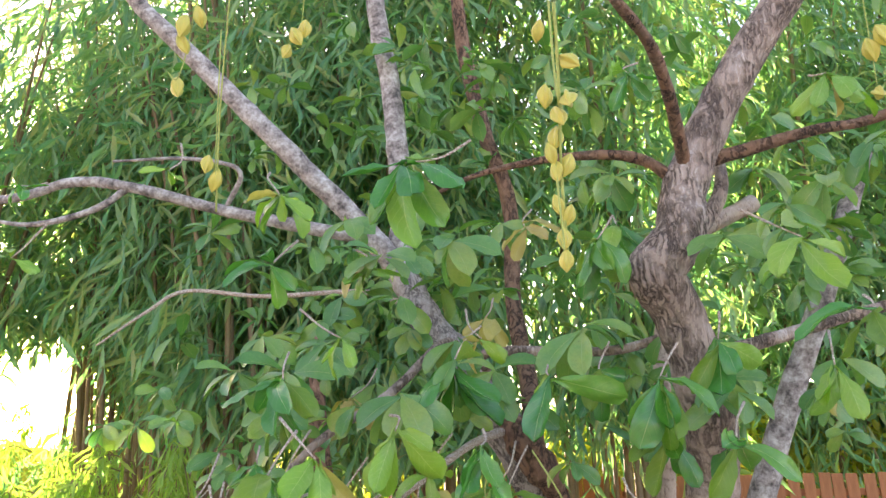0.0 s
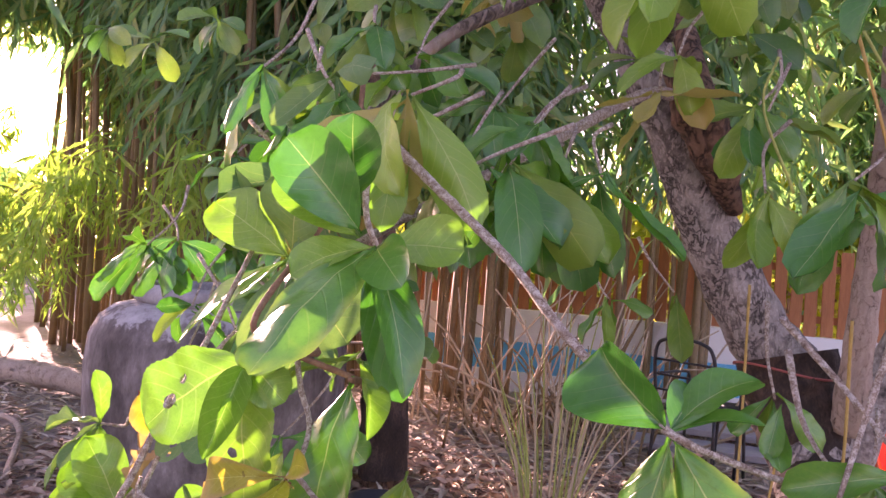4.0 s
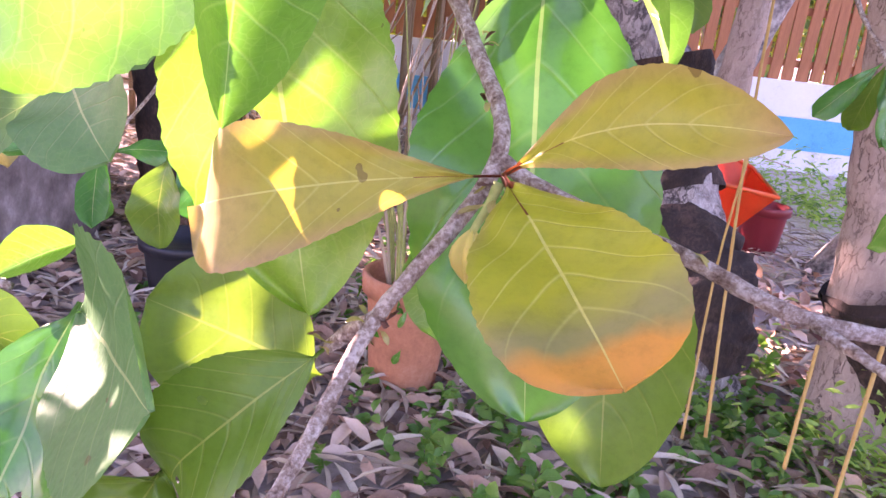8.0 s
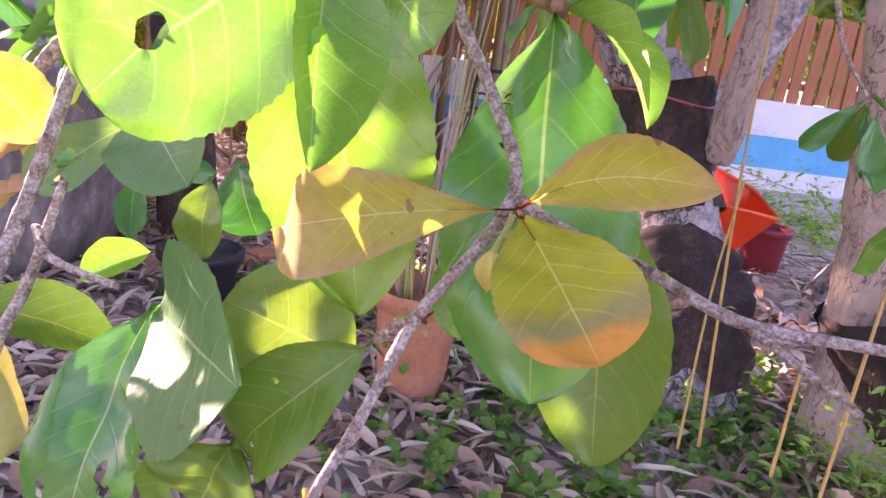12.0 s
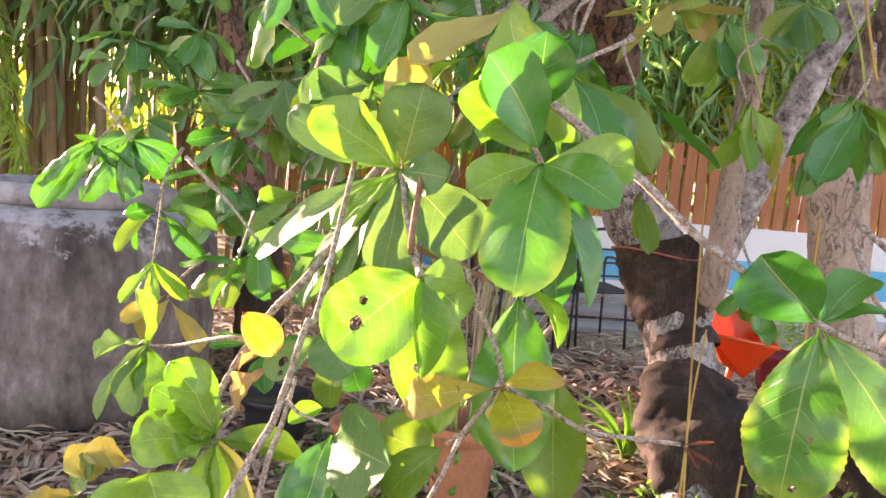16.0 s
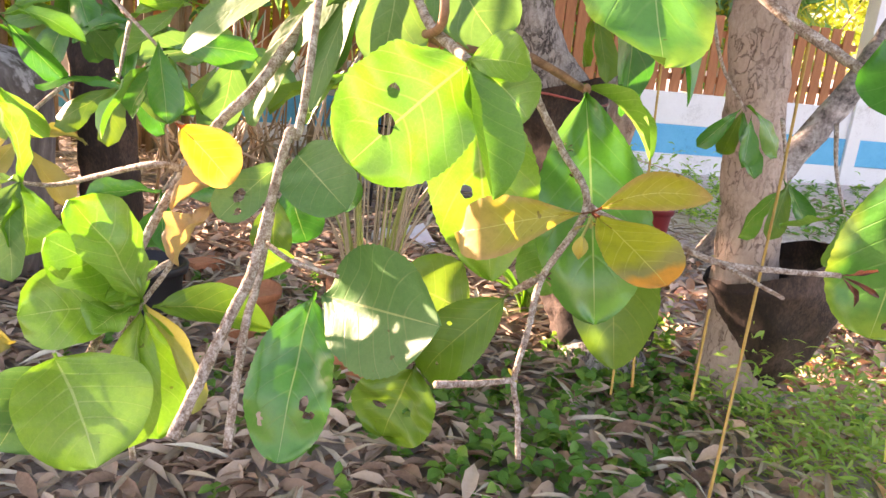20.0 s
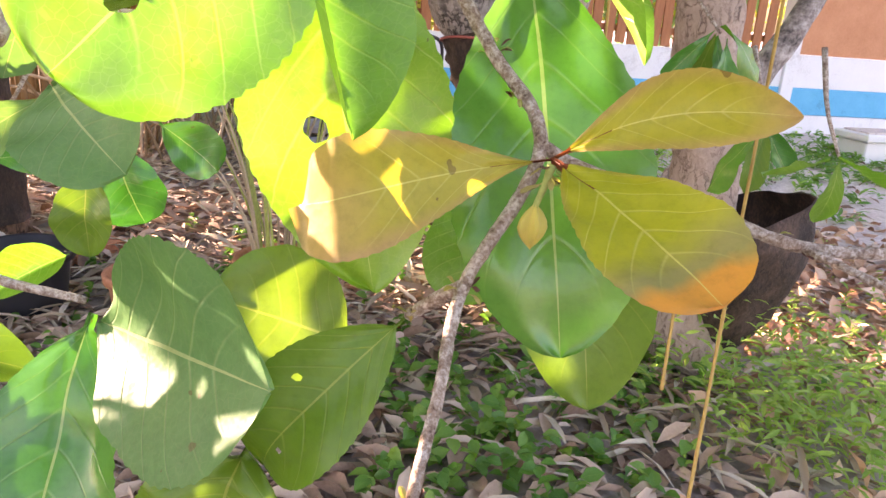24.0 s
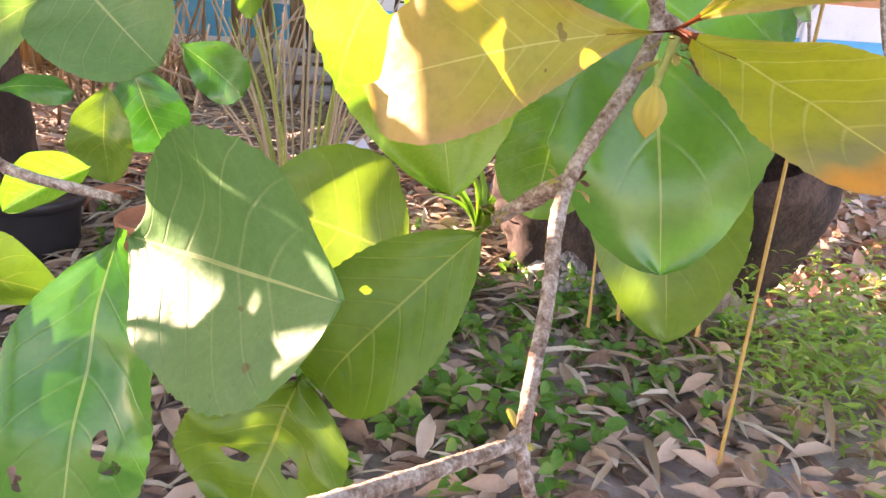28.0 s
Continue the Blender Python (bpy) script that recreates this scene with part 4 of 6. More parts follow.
def garden_chair(c, turn):
    """A black metal chair: bent-tube frame, slatted seat, looped back."""
    t = thing("garden_chair", (c[0], c[1], 0), "black metal garden chair standing before the low wall", "chair")
    black = M_black_metal
    ca, sa = math.cos(math.radians(turn)), math.sin(math.radians(turn))
    def at(x, y, z):
        return (c[0] + x * ca - y * sa, c[1] + x * sa + y * ca, z)
    for x in (-0.21, 0.21):
        for y in (-0.2, 0.2):
            part("leg", tube([at(x * 1.08, y * 1.08, 0.0), at(x, y, 0.44)], [0.011, 0.011], 4, 8, 0), black, t)
        part("arm", tube([at(x, -0.2, 0.44), at(x, -0.21, 0.62), at(x, -0.12, 0.66), at(x, 0.2, 0.66)], [0.01, 0.01], 16, 8, 0), black, t)
    part("seat_frame", tube([at(-0.22, -0.21, 0.44), at(0.22, -0.21, 0.44), at(0.22, 0.21, 0.44), at(-0.22, 0.21, 0.44), at(-0.22, -0.21, 0.44)], [0.012, 0.012], plain=True, seg=8, rough=0), black, t)
    for i in range(7):
        y = -0.17 + 0.057 * i
        part("slat", tube([at(-0.22, y, 0.445), at(0.22, y, 0.445)], [0.009, 0.009], 3, 6, 0), black, t)
    part("backrest", tube([at(-0.21, 0.2, 0.44), at(-0.21, 0.25, 0.8), at(-0.12, 0.27, 0.9), at(0.12, 0.27, 0.9), at(0.21, 0.25, 0.8), at(0.21, 0.2, 0.44)], [0.012, 0.012], 30, 8, 0), black, t)
    for z in (0.56, 0.66, 0.76):
        part("back_rail", tube([at(-0.21, 0.2 + (z - 0.44) * 0.14, z), at(0.21, 0.2 + (z - 0.44) * 0.14, z)], [0.008, 0.008], 3, 6, 0), black, t)

garden_chair((0.62, 5.0), 150)
garden_chair((1.02, 5.25), 195)

def far_woods():
    """A far line of trees beyond the bamboo, uneven in height, added to dim the white sky in its gap."""
    r = np.random.default_rng(61)
    n = 9000
    a = np.radians(r.uniform(-88, 12, n))
    d = r.uniform(25, 36, n)
    top = np.array([3.0 + 1.6 * noise.noise(Vector((q * 9, 0.3, 0))) + 0.7 * noise.noise(Vector((q * 40, 2.3, 0))) for q in a])
    z = top * r.uniform(0, 1, n) ** 0.7
    b = np.column_stack([d * np.sin(a), d * np.cos(a), z])
    ob = scatter_blades("far_woods", b, r.normal(0, 1, (n, 3)), r.normal(0, 1, (n, 3)), r.uniform(0.5, 1.0, n), M_shrub_leaf, None, width=0.5, nv=2)
    tagged(ob, "added hazy line of green trees far beyond the bamboo", "trees", kind="stuff")

far_woods()
# ---- the low branch and its leaves ----
M_glossy = leaf_material("leaf glossy", [(0.06, 0.2, 0.065), (0.11, 0.27, 0.085), (0.18, 0.33, 0.1)], (0.42, 0.5, 0.24), through=0.34, gloss=0.52, bumpy=0.4, shine=0.5, veins=0.24, net=0.06)
# olive tone; also the darker copy of leaf green for blades in shadow
M_olive_shade = leaf_material("leaf olive green and shaded", [(0.09, 0.22, 0.02), (0.135, 0.27, 0.025), (0.18, 0.3, 0.03)], (0.36, 0.42, 0.1), through=0.34, gloss=0.34, veins=0.3, bumpy=0.3)
M_dry = leaf_material("leaf dry pale", [(0.42, 0.34, 0.22), (0.55, 0.42, 0.24), (0.5, 0.3, 0.14)], (0.5, 0.42, 0.28), through=0.35, gloss=0.5)
M_brown_twig = surface("brown twig", [(0.3, (0.12, 0.06, 0.035)), (0.5, (0.27, 0.14, 0.08)), (0.7, (0.42, 0.26, 0.16))], scale=60, fine=300, bump=0.5, dist=0.002)

def hero(base, tip, width, normal, material, **kw):
    me = leaf_data("leaf", base, tip, width, normal, **kw)
    return part("leaf", me, material, tree, {"leaf young olive": "young olive-bronze leaf", "leaf young bronze": "young bronze leaf with a sun patch painted orange at its tip", "leaf lime": "sunlit lime-green leaf", "leaf dry pale": "dry pale curled leaf", "leaf turning": "yellowing leaf"}.get(material.name, ""))

def build_branch_leaves():
    # young bronze rosette
    hero((0.061, 0.360, 1.036), (-0.044, 0.342, 1.019), 0.049, (0.124, -0.960, 0.253), M_young_plain, a=1.25, b=0.2, bow=0.03, bend=0.05, skew=-0.11, cup=0.1, nv=60, nu=16, stalk=0.1, roll_tip=0.25, lip=2.2)
    hero((0.061, 0.360, 1.036), (0.084, 0.256, 1.008), 0.055, (-0.322, -0.312, 0.894), M_young, a=0.95, b=0.42, bow=0.03, cup=0.1, nv=60, nu=18, stalk=0.08)
    hero((0.061, 0.360, 1.036), (0.124, 0.285, 1.069), 0.031, (-0.790, -0.525, 0.316), M_young_plain, a=1.15, b=0.8, bow=0.05, bend=-0.16, cup=0.2, nv=60, nu=16, stalk=0.08)
    hero((0.071, 0.475, 0.995), (0.051, 0.448, 0.931), 0.052, (-0.300, -0.900, 0.300), M_lime, a=0.7, b=0.5, nv=30, nu=12, holes=((0.72, -0.45, 0.06, 0.16),), seed=2)
    # leaves hanging round it
    hero((0.081, 0.473, 1.136), (0.086, 0.375, 0.930), 0.102, (-0.288, -0.868, 0.406), M_leaf, a=0.85, b=0.62, bow=0.07, cup=0.06, nv=60, nu=16, wave=0.05)
    hero((0.145, 0.519, 1.018), (0.150, 0.453, 0.850), 0.090, (-0.300, -0.900, 0.250), M_olive_shade, a=0.75, b=0.7, bow=0.05, nv=30, nu=12)
    hero((0.083, 0.490, 1.134), (0.130, 0.413, 1.076), 0.034, (0.750, -0.600, 0.200), M_lime, a=0.8, b=0.7, cup=0.5, nv=24, nu=10, bow=0.12)
    hero((-0.044, 0.425, 1.147), (-0.143, 0.374, 1.062), 0.108, (0.116, -0.906, 0.408), M_lime, a=0.55, b=0.42, bow=0.08, cup=0.06, nv=80, nu=26, holes=((0.71, 0.07, 0.065, 0.14), (0.53, 0.38, 0.04, 0.1)), wave=0.05, stalk=0.04, seed=3)
    hero((-0.044, 0.425, 1.147), (-0.032, 0.334, 1.047), 0.046, (0.457, -0.877, 0.146), M_lime, a=0.7, b=0.7, cup=0.6, nv=44, nu=12, bow=-0.03)
    hero((-0.044, 0.425, 1.147), (-0.009, 0.397, 0.960), 0.094, (-0.063, -0.989, 0.136), M_lime, a=0.75, b=0.78, bow=0.03, cup=0.06, nv=68, nu=30, holes=((0.57, 0.3, 0.03, 0.13),), wave=0.06, seed=4)
    hero((-0.034, 0.426, 1.143), (0.015, 0.424, 1.103), 0.055, (0.215, -0.924, 0.318), M_lime, a=0.7, b=0.5, nv=14, nu=8)
    hero((-0.045, 0.426, 1.148), (0.010, 0.419, 1.148), 0.050, (-0.009, -0.802, 0.597), M_lime, a=0.8, b=0.6, nv=14, nu=8)
    hero((-0.153, 0.507, 0.902), (-0.061, 0.352, 0.933), 0.116, (-0.860, -0.430, 0.200), M_glossy, a=0.92, b=0.62, bow=0.0, cup=0.18, nv=72, nu=24, wave=0.03, stalk=0.02, seed=8, ragged=0.02)
    hero((-0.160, 0.525, 0.900), (-0.190, 0.435, 0.753), 0.086, (-0.250, -0.830, 0.500), M_leaf, a=0.75, b=0.55, bow=0.05, cup=0.1, nv=72, nu=24, holes=((0.66, -0.38, 0.04, 0.12), (0.72, -0.55, 0.02, 0.18), (0.78, 0.62, 0.035, 0.1)), wave=0.06, seed=5)
    hero((0.003, 0.372, 0.958), (-0.074, 0.373, 0.878), 0.056, (-0.420, -0.813, 0.403), M_olive_shade, a=0.75, b=0.5, bow=0.04, cup=0.15, nv=56, nu=18, holes=((0.52, 0.5, 0.02, 0.09), (0.8, -0.2, 0.016, 0.06)), stalk=0.08, seed=6, roll_tip=0.5)
    hero((-0.070, 0.397, 0.877), (-0.095, 0.393, 0.807), 0.078, (-0.200, -0.750, 0.600), M_olive_shade, a=0.6, b=0.5, nv=56, nu=18, holes=((0.55, -0.3, 0.05, 0.1), (0.62, 0.35, 0.04, 0.16)), wave=0.08, seed=7)
    hero((-0.007, 0.457, 0.901), (-0.088, 0.429, 0.947), 0.075, (-0.100, -0.830, 0.560), M_olive_shade, a=0.75, b=0.5, nv=30, nu=12)
    hero((-0.181, 0.581, 0.920), (-0.228, 0.561, 0.898), 0.030, (0.226, -0.700, 0.650), M_lime, a=0.6, b=0.6, cup=0.5, nv=24, nu=12, bow=0.08)
    hero((-0.328, 0.568, 0.861), (-0.204, 0.575, 0.836), 0.058, (0.012, -0.450, 0.890), M_olive_shade, a=0.7, b=0.75, bow=0.1, cup=0.2, nv=30, nu=14)
    hero((-0.184, 0.582, 1.031), (-0.134, 0.504, 0.993), 0.074, (-0.096, -0.955, 0.280), M_glossy, a=0.45, b=0.4, nv=40, nu=14, stalk=0.02)
    hero((-0.191, 0.622, 1.021), (-0.261, 0.556, 0.964), 0.046, (-0.012, -0.880, 0.475), M_glossy, a=1.2, b=0.4, nv=60, nu=16, holes=((0.72, 0.1, 0.08, 0.22), (0.85, -0.4, 0.04, 0.15)), seed=9)
    hero((-0.303, 0.555, 1.059), (-0.248, 0.550, 1.002), 0.052, (0.304, -0.892, 0.335), M_young_plain, a=0.8, b=0.55, cup=0.3, nv=30, nu=12)
    hero((-0.253, 0.593, 0.994), (-0.312, 0.582, 0.965), 0.030, (0.022, -0.269, 0.963), M_dry, a=0.8, b=0.6, cup=0.6, wave=0.2, nv=14, nu=8)
    hero((-0.263, 0.588, 0.973), (-0.305, 0.567, 0.909), 0.036, (-0.598, -0.609, 0.520), M_dry, a=0.9, b=0.4, cup=0.6, wave=0.25, nv=16, nu=8)
    # dark leaves hanging behind
    hero((-0.196, 0.902, 0.935), (-0.165, 0.889, 0.850), 0.075, (-0.2, -0.95, 0.3), M_leaf, a=0.8, b=0.5, nv=20, nu=10, seed=80, wave=0.06)
    hero((-0.209, 0.843, 0.925), (-0.211, 0.824, 0.835), 0.060, (-0.3, -0.9, 0.2), M_olive_shade, a=0.8, b=0.6, nv=20, nu=10, seed=81, wave=0.06)
    hero((-0.153, 0.959, 0.947), (-0.090, 0.950, 0.895), 0.060, (0.2, -0.9, 0.4), M_leaf, a=0.8, b=0.5, nv=20, nu=10, seed=82, wave=0.06)
    # cluster at the left end of the branch
    hero((-0.343, 0.589, 0.855), (-0.409, 0.574, 0.971), 0.076, (0.416, -0.583, 0.698), M_lime, a=0.9, b=0.5, nv=16, nu=10, wave=0.08, seed=20, cup=0.18, holes=())
    hero((-0.343, 0.589, 0.855), (-0.433, 0.573, 0.930), 0.085, (0.306, -0.660, 0.686), M_lime, a=0.9, b=0.5, nv=16, nu=10, wave=0.08, seed=21, cup=0.18, holes=((0.75, -0.7, 0.05, 0.2),))
    hero((-0.343, 0.589, 0.855), (-0.456, 0.554, 0.850), 0.085, (0.431, -0.694, 0.577), M_lime, a=0.9, b=0.5, nv=16, nu=10, wave=0.08, seed=22, cup=0.18, holes=())
    hero((-0.343, 0.589, 0.855), (-0.383, 0.541, 0.839), 0.061, (-0.433, -0.686, 0.585), M_lime, a=0.9, b=0.5, nv=16, nu=10, wave=0.08, seed=23, cup=0.18, holes=())
    hero((-0.343, 0.589, 0.855), (-0.344, 0.521, 0.720), 0.061, (0.047, -0.812, 0.582), M_lime, a=0.9, b=0.5, nv=16, nu=10, wave=0.08, seed=24, cup=0.18, holes=())
    hero((-0.343, 0.589, 0.855), (-0.321, 0.552, 0.713), 0.067, (0.650, -0.622, 0.438), M_lime, a=0.9, b=0.5, nv=16, nu=10, wave=0.08, seed=25, cup=0.18, holes=())
    hero((-0.343, 0.589, 0.855), (-0.280, 0.541, 0.750), 0.043, (0.861, -0.318, 0.397), M_oldleaf, a=0.9, b=0.5, nv=16, nu=10, wave=0.08, seed=26, cup=0.18, holes=())
    hero((-0.343, 0.589, 0.855), (-0.370, 0.589, 0.887), 0.073, (0.568, -0.436, 0.698), M_lime, a=0.9, b=0.5, nv=16, nu=10, wave=0.08, seed=27, cup=0.18, holes=())
    hero((-0.407, 0.501, 0.835), (-0.355, 0.442, 0.746), 0.122, (0.415, -0.615, 0.670), M_lime, a=0.5, b=0.5, nv=20, nu=12, cup=0.2, bow=0.08, seed=31)
    hero((-0.413, 0.495, 0.827), (-0.435, 0.426, 0.773), 0.085, (0.601, -0.500, 0.624), M_glossy, a=0.8, b=0.5, nv=16, nu=10, seed=32)
    hero((-0.497, 0.703, 0.957), (-0.551, 0.635, 0.951), 0.061, (-0.359, -0.516, 0.778), M_glossy, a=0.9, b=0.5, nv=14, nu=8, wave=0.12, seed=40, cup=0.25)
    hero((-0.497, 0.703, 0.957), (-0.514, 0.701, 1.049), 0.037, (0.872, -0.373, 0.318), M_lime, a=0.9, b=0.5, nv=14, nu=8, wave=0.12, seed=41, cup=0.25)
    hero((-0.497, 0.703, 0.957), (-0.552, 0.648, 0.844), 0.037, (-0.404, -0.414, 0.816), M_glossy, a=0.9, b=0.5, nv=14, nu=8, wave=0.12, seed=42, cup=0.25)
    hero((-0.497, 0.703, 0.957), (-0.489, 0.641, 0.857), 0.055, (-0.313, -0.544, 0.779), M_glossy, a=0.9, b=0.5, nv=14, nu=8, wave=0.12, seed=43, cup=0.25)
    hero((-0.497, 0.703, 0.957), (-0.485, 0.674, 0.878), 0.061, (0.615, -0.678, 0.402), M_lime, a=0.9, b=0.5, nv=14, nu=8, wave=0.12, seed=44, cup=0.25)
    hero((-0.537, 0.552, 0.762), (-0.562, 0.472, 0.758), 0.061, (0.504, -0.429, 0.749), M_oldleaf, a=0.9, b=0.5, nv=14, nu=8, seed=50, wave=0.1)
    hero((-0.534, 0.554, 0.762), (-0.510, 0.489, 0.732), 0.073, (0.012, -0.530, 0.848), M_lime, a=0.9, b=0.5, nv=14, nu=8, seed=51, wave=0.1)
    hero((-0.509, 0.587, 0.804), (-0.534, 0.518, 0.817), 0.061, (0.498, -0.458, 0.736), M_oldleaf, a=0.9, b=0.5, nv=14, nu=8, seed=52, wave=0.1)
    hero((-0.534, 0.554, 0.763), (-0.501, 0.539, 0.824), 0.061, (0.010, -0.554, 0.833), M_glossy, a=0.9, b=0.5, nv=14, nu=8, seed=53, wave=0.1)
    hero((-0.477, 0.601, 0.801), (-0.515, 0.535, 0.834), 0.049, (0.488, -0.468, 0.737), M_oldleaf, a=0.9, b=0.5, nv=14, nu=8, seed=54, wave=0.1)
    # cluster of two great hanging leaves
    hero((0.458, 0.446, 1.126), (0.437, 0.446, 0.896), 0.122, (-0.546, -0.783, 0.297), M_great, a=0.85, b=0.45, bow=0.05, cup=-0.06, nv=68, nu=22, holes=((0.92, -0.25, 0.02, 0.12), (0.62, -0.35, 0.015, 0.05), (0.7, -0.3, 0.012, 0.05)), wave=0.06, seed=11)
    hero((0.458, 0.446, 1.126), (0.597, 0.406, 0.930), 0.105, (-0.208, -0.905, 0.371), M_great, a=0.9, b=0.45, bow=0.05, cup=-0.08, nv=68, nu=22, holes=((0.78, 0.3, 0.02, 0.07), (0.86, 0.1, 0.015, 0.07)), wave=0.06, seed=12)
    hero((0.458, 0.446, 1.126), (0.379, 0.460, 1.206), 0.095, (-0.508, -0.714, 0.482), M_leaf, a=0.9, b=0.3, cup=0.45, nv=20, nu=14, bow=0.1, twist=0.5)
    hero((0.458, 0.446, 1.126), (0.552, 0.456, 1.145), 0.032, (-0.290, -0.266, 0.920), M_leaf, a=0.7, b=0.6, nv=14, nu=8)
    hero((0.458, 0.446, 1.126), (0.483, 0.495, 1.167), 0.050, (0.181, -0.830, 0.528), M_leaf, a=0.8, b=0.4, nv=14, nu=8)
    hero((0.458, 0.446, 1.126), (0.548, 0.516, 1.184), 0.060, (-0.213, -0.471, 0.856), M_leaf, a=0.8, b=0.5, nv=14, nu=8)
    # cluster over the branch
    hero((0.095, 0.478, 1.299), (0.058, 0.267, 1.159), 0.098, (-0.160, -0.960, 0.229), M_great, a=0.7, b=0.5, bow=0.06, cup=-0.05, nv=52, nu=16, wave=0.05, seed=13)
    hero((0.095, 0.478, 1.299), (0.212, 0.467, 1.303), 0.072, (-0.051, -0.868, 0.494), M_lime, a=1.1, b=0.35, bow=0.06, cup=0.2, nv=44, nu=14, seed=14)
    hero((0.095, 0.478, 1.299), (0.176, 0.365, 1.256), 0.062, (0.067, -0.952, 0.298), M_leaf, a=0.8, b=0.5, nv=20, nu=12, seed=15)
    hero((0.095, 0.478, 1.299), (0.165, 0.427, 1.126), 0.055, (0.464, -0.863, 0.201), M_leaf, a=0.8, b=0.7, nv=48, nu=14, cup=0.25, twist=0.5, bow=0.08, seed=16)
    hero((0.095, 0.478, 1.299), (0.006, 0.428, 1.256), 0.060, (-0.234, -0.871, 0.433), M_lime, a=1.0, b=0.4, nv=18, nu=12, cup=0.2, seed=17)
    hero((0.088, 0.445, 1.313), (0.015, 0.376, 1.416), 0.085, (0.363, -0.911, 0.194), M_leaf, a=0.8, b=0.3, nv=20, nu=12, seed=18, cup=0.15)
    hero((0.082, 0.454, 1.307), (-0.015, 0.414, 1.377), 0.060, (0.033, -0.917, 0.397), M_lime, a=0.9, b=0.45, nv=20, nu=12, seed=19)
    hero((0.082, 0.475, 1.282), (0.136, 0.503, 1.106), 0.060, (0.373, -0.879, 0.296), M_leaf, a=0.8, b=0.6, nv=18, nu=10, seed=20)
    hero((0.076, 0.456, 1.347), (0.008, 0.420, 1.397), 0.060, (-0.047, -0.904, 0.426), M_lime, a=0.9, b=0.4, nv=16, nu=10, seed=21)
    hero((0.075, 0.455, 1.357), (0.081, 0.410, 1.452), 0.075, (0.143, -0.988, 0.061), M_leaf, a=0.8, b=0.5, nv=16, nu=10, seed=22)
    # pale glossy cluster
    hero((-0.094, 0.607, 1.273), (-0.184, 0.569, 1.187), 0.062, (-0.597, -0.607, 0.525), M_lime, a=0.95, b=0.45, nv=20, nu=12, wave=0.06, seed=60, cup=0.08, bow=0.06)
    hero((-0.094, 0.607, 1.273), (-0.240, 0.662, 1.049), 0.069, (-0.779, -0.487, 0.395), M_glossy, a=0.95, b=0.45, nv=20, nu=12, wave=0.06, seed=61, cup=0.08, bow=0.06)
    hero((-0.094, 0.607, 1.273), (-0.312, 0.654, 1.124), 0.062, (-0.768, -0.524, 0.367), M_glossy, a=0.95, b=0.45, nv=20, nu=12, wave=0.06, seed=62, cup=0.08, bow=0.06)
    hero((-0.094, 0.607, 1.273), (-0.105, 0.546, 1.124), 0.075, (0.300, -0.917, 0.263), M_glossy, a=0.95, b=0.45, nv=20, nu=12, wave=0.06, seed=63, cup=0.08, bow=0.06)
    hero((-0.094, 0.607, 1.273), (0.021, 0.580, 1.161), 0.112, (0.112, -0.780, 0.615), M_glossy, a=0.95, b=0.45, nv=20, nu=12, wave=0.06, seed=64, cup=0.08, bow=0.06)
    hero((-0.094, 0.607, 1.273), (-0.066, 0.571, 1.398), 0.100, (0.088, -0.968, 0.234), M_glossy, a=0.95, b=0.45, nv=20, nu=12, wave=0.06, seed=65, cup=0.08, bow=0.06)
    hero((-0.094, 0.607, 1.273), (-0.227, 0.600, 1.351), 0.094, (0.328, -0.817, 0.474), M_lime, a=0.95, b=0.45, nv=20, nu=12, wave=0.06, seed=66, cup=0.08, bow=0.06)
    hero((-0.094, 0.607, 1.273), (-0.279, 0.669, 1.347), 0.062, (-0.800, -0.557, 0.222), M_glossy, a=0.95, b=0.45, nv=20, nu=12, wave=0.06, seed=67, cup=0.08, bow=0.06)
    hero((-0.094, 0.607, 1.273), (-0.152, 0.594, 1.119), 0.050, (-0.794, -0.501, 0.344), M_glossy, a=0.95, b=0.45, nv=20, nu=12, wave=0.06, seed=68, cup=0.08, bow=0.06)
    hero((-0.094, 0.607, 1.273), (-0.174, 0.588, 1.077), 0.056, (-0.774, -0.513, 0.370), M_glossy, a=0.95, b=0.45, nv=20, nu=12, wave=0.06, seed=69, cup=0.08, bow=0.06)
    hero((-0.094, 0.607, 1.273), (-0.256, 0.670, 1.405), 0.075, (-0.642, -0.755, 0.136), M_glossy, a=0.95, b=0.45, nv=20, nu=12, wave=0.06, seed=70, cup=0.08, bow=0.06)
    hero((-0.094, 0.607, 1.273), (-0.094, 0.623, 1.440), 0.075, (0.378, -0.898, 0.224), M_oldleaf, a=0.95, b=0.45, nv=20, nu=12, wave=0.06, seed=71, cup=0.08, bow=0.06)
    hero((-0.094, 0.607, 1.273), (-0.024, 0.513, 1.271), 0.062, (-0.836, -0.494, 0.237), M_glossy, a=0.95, b=0.45, nv=20, nu=12, wave=0.06, seed=72, cup=0.08, bow=0.06)

build_branch_leaves()

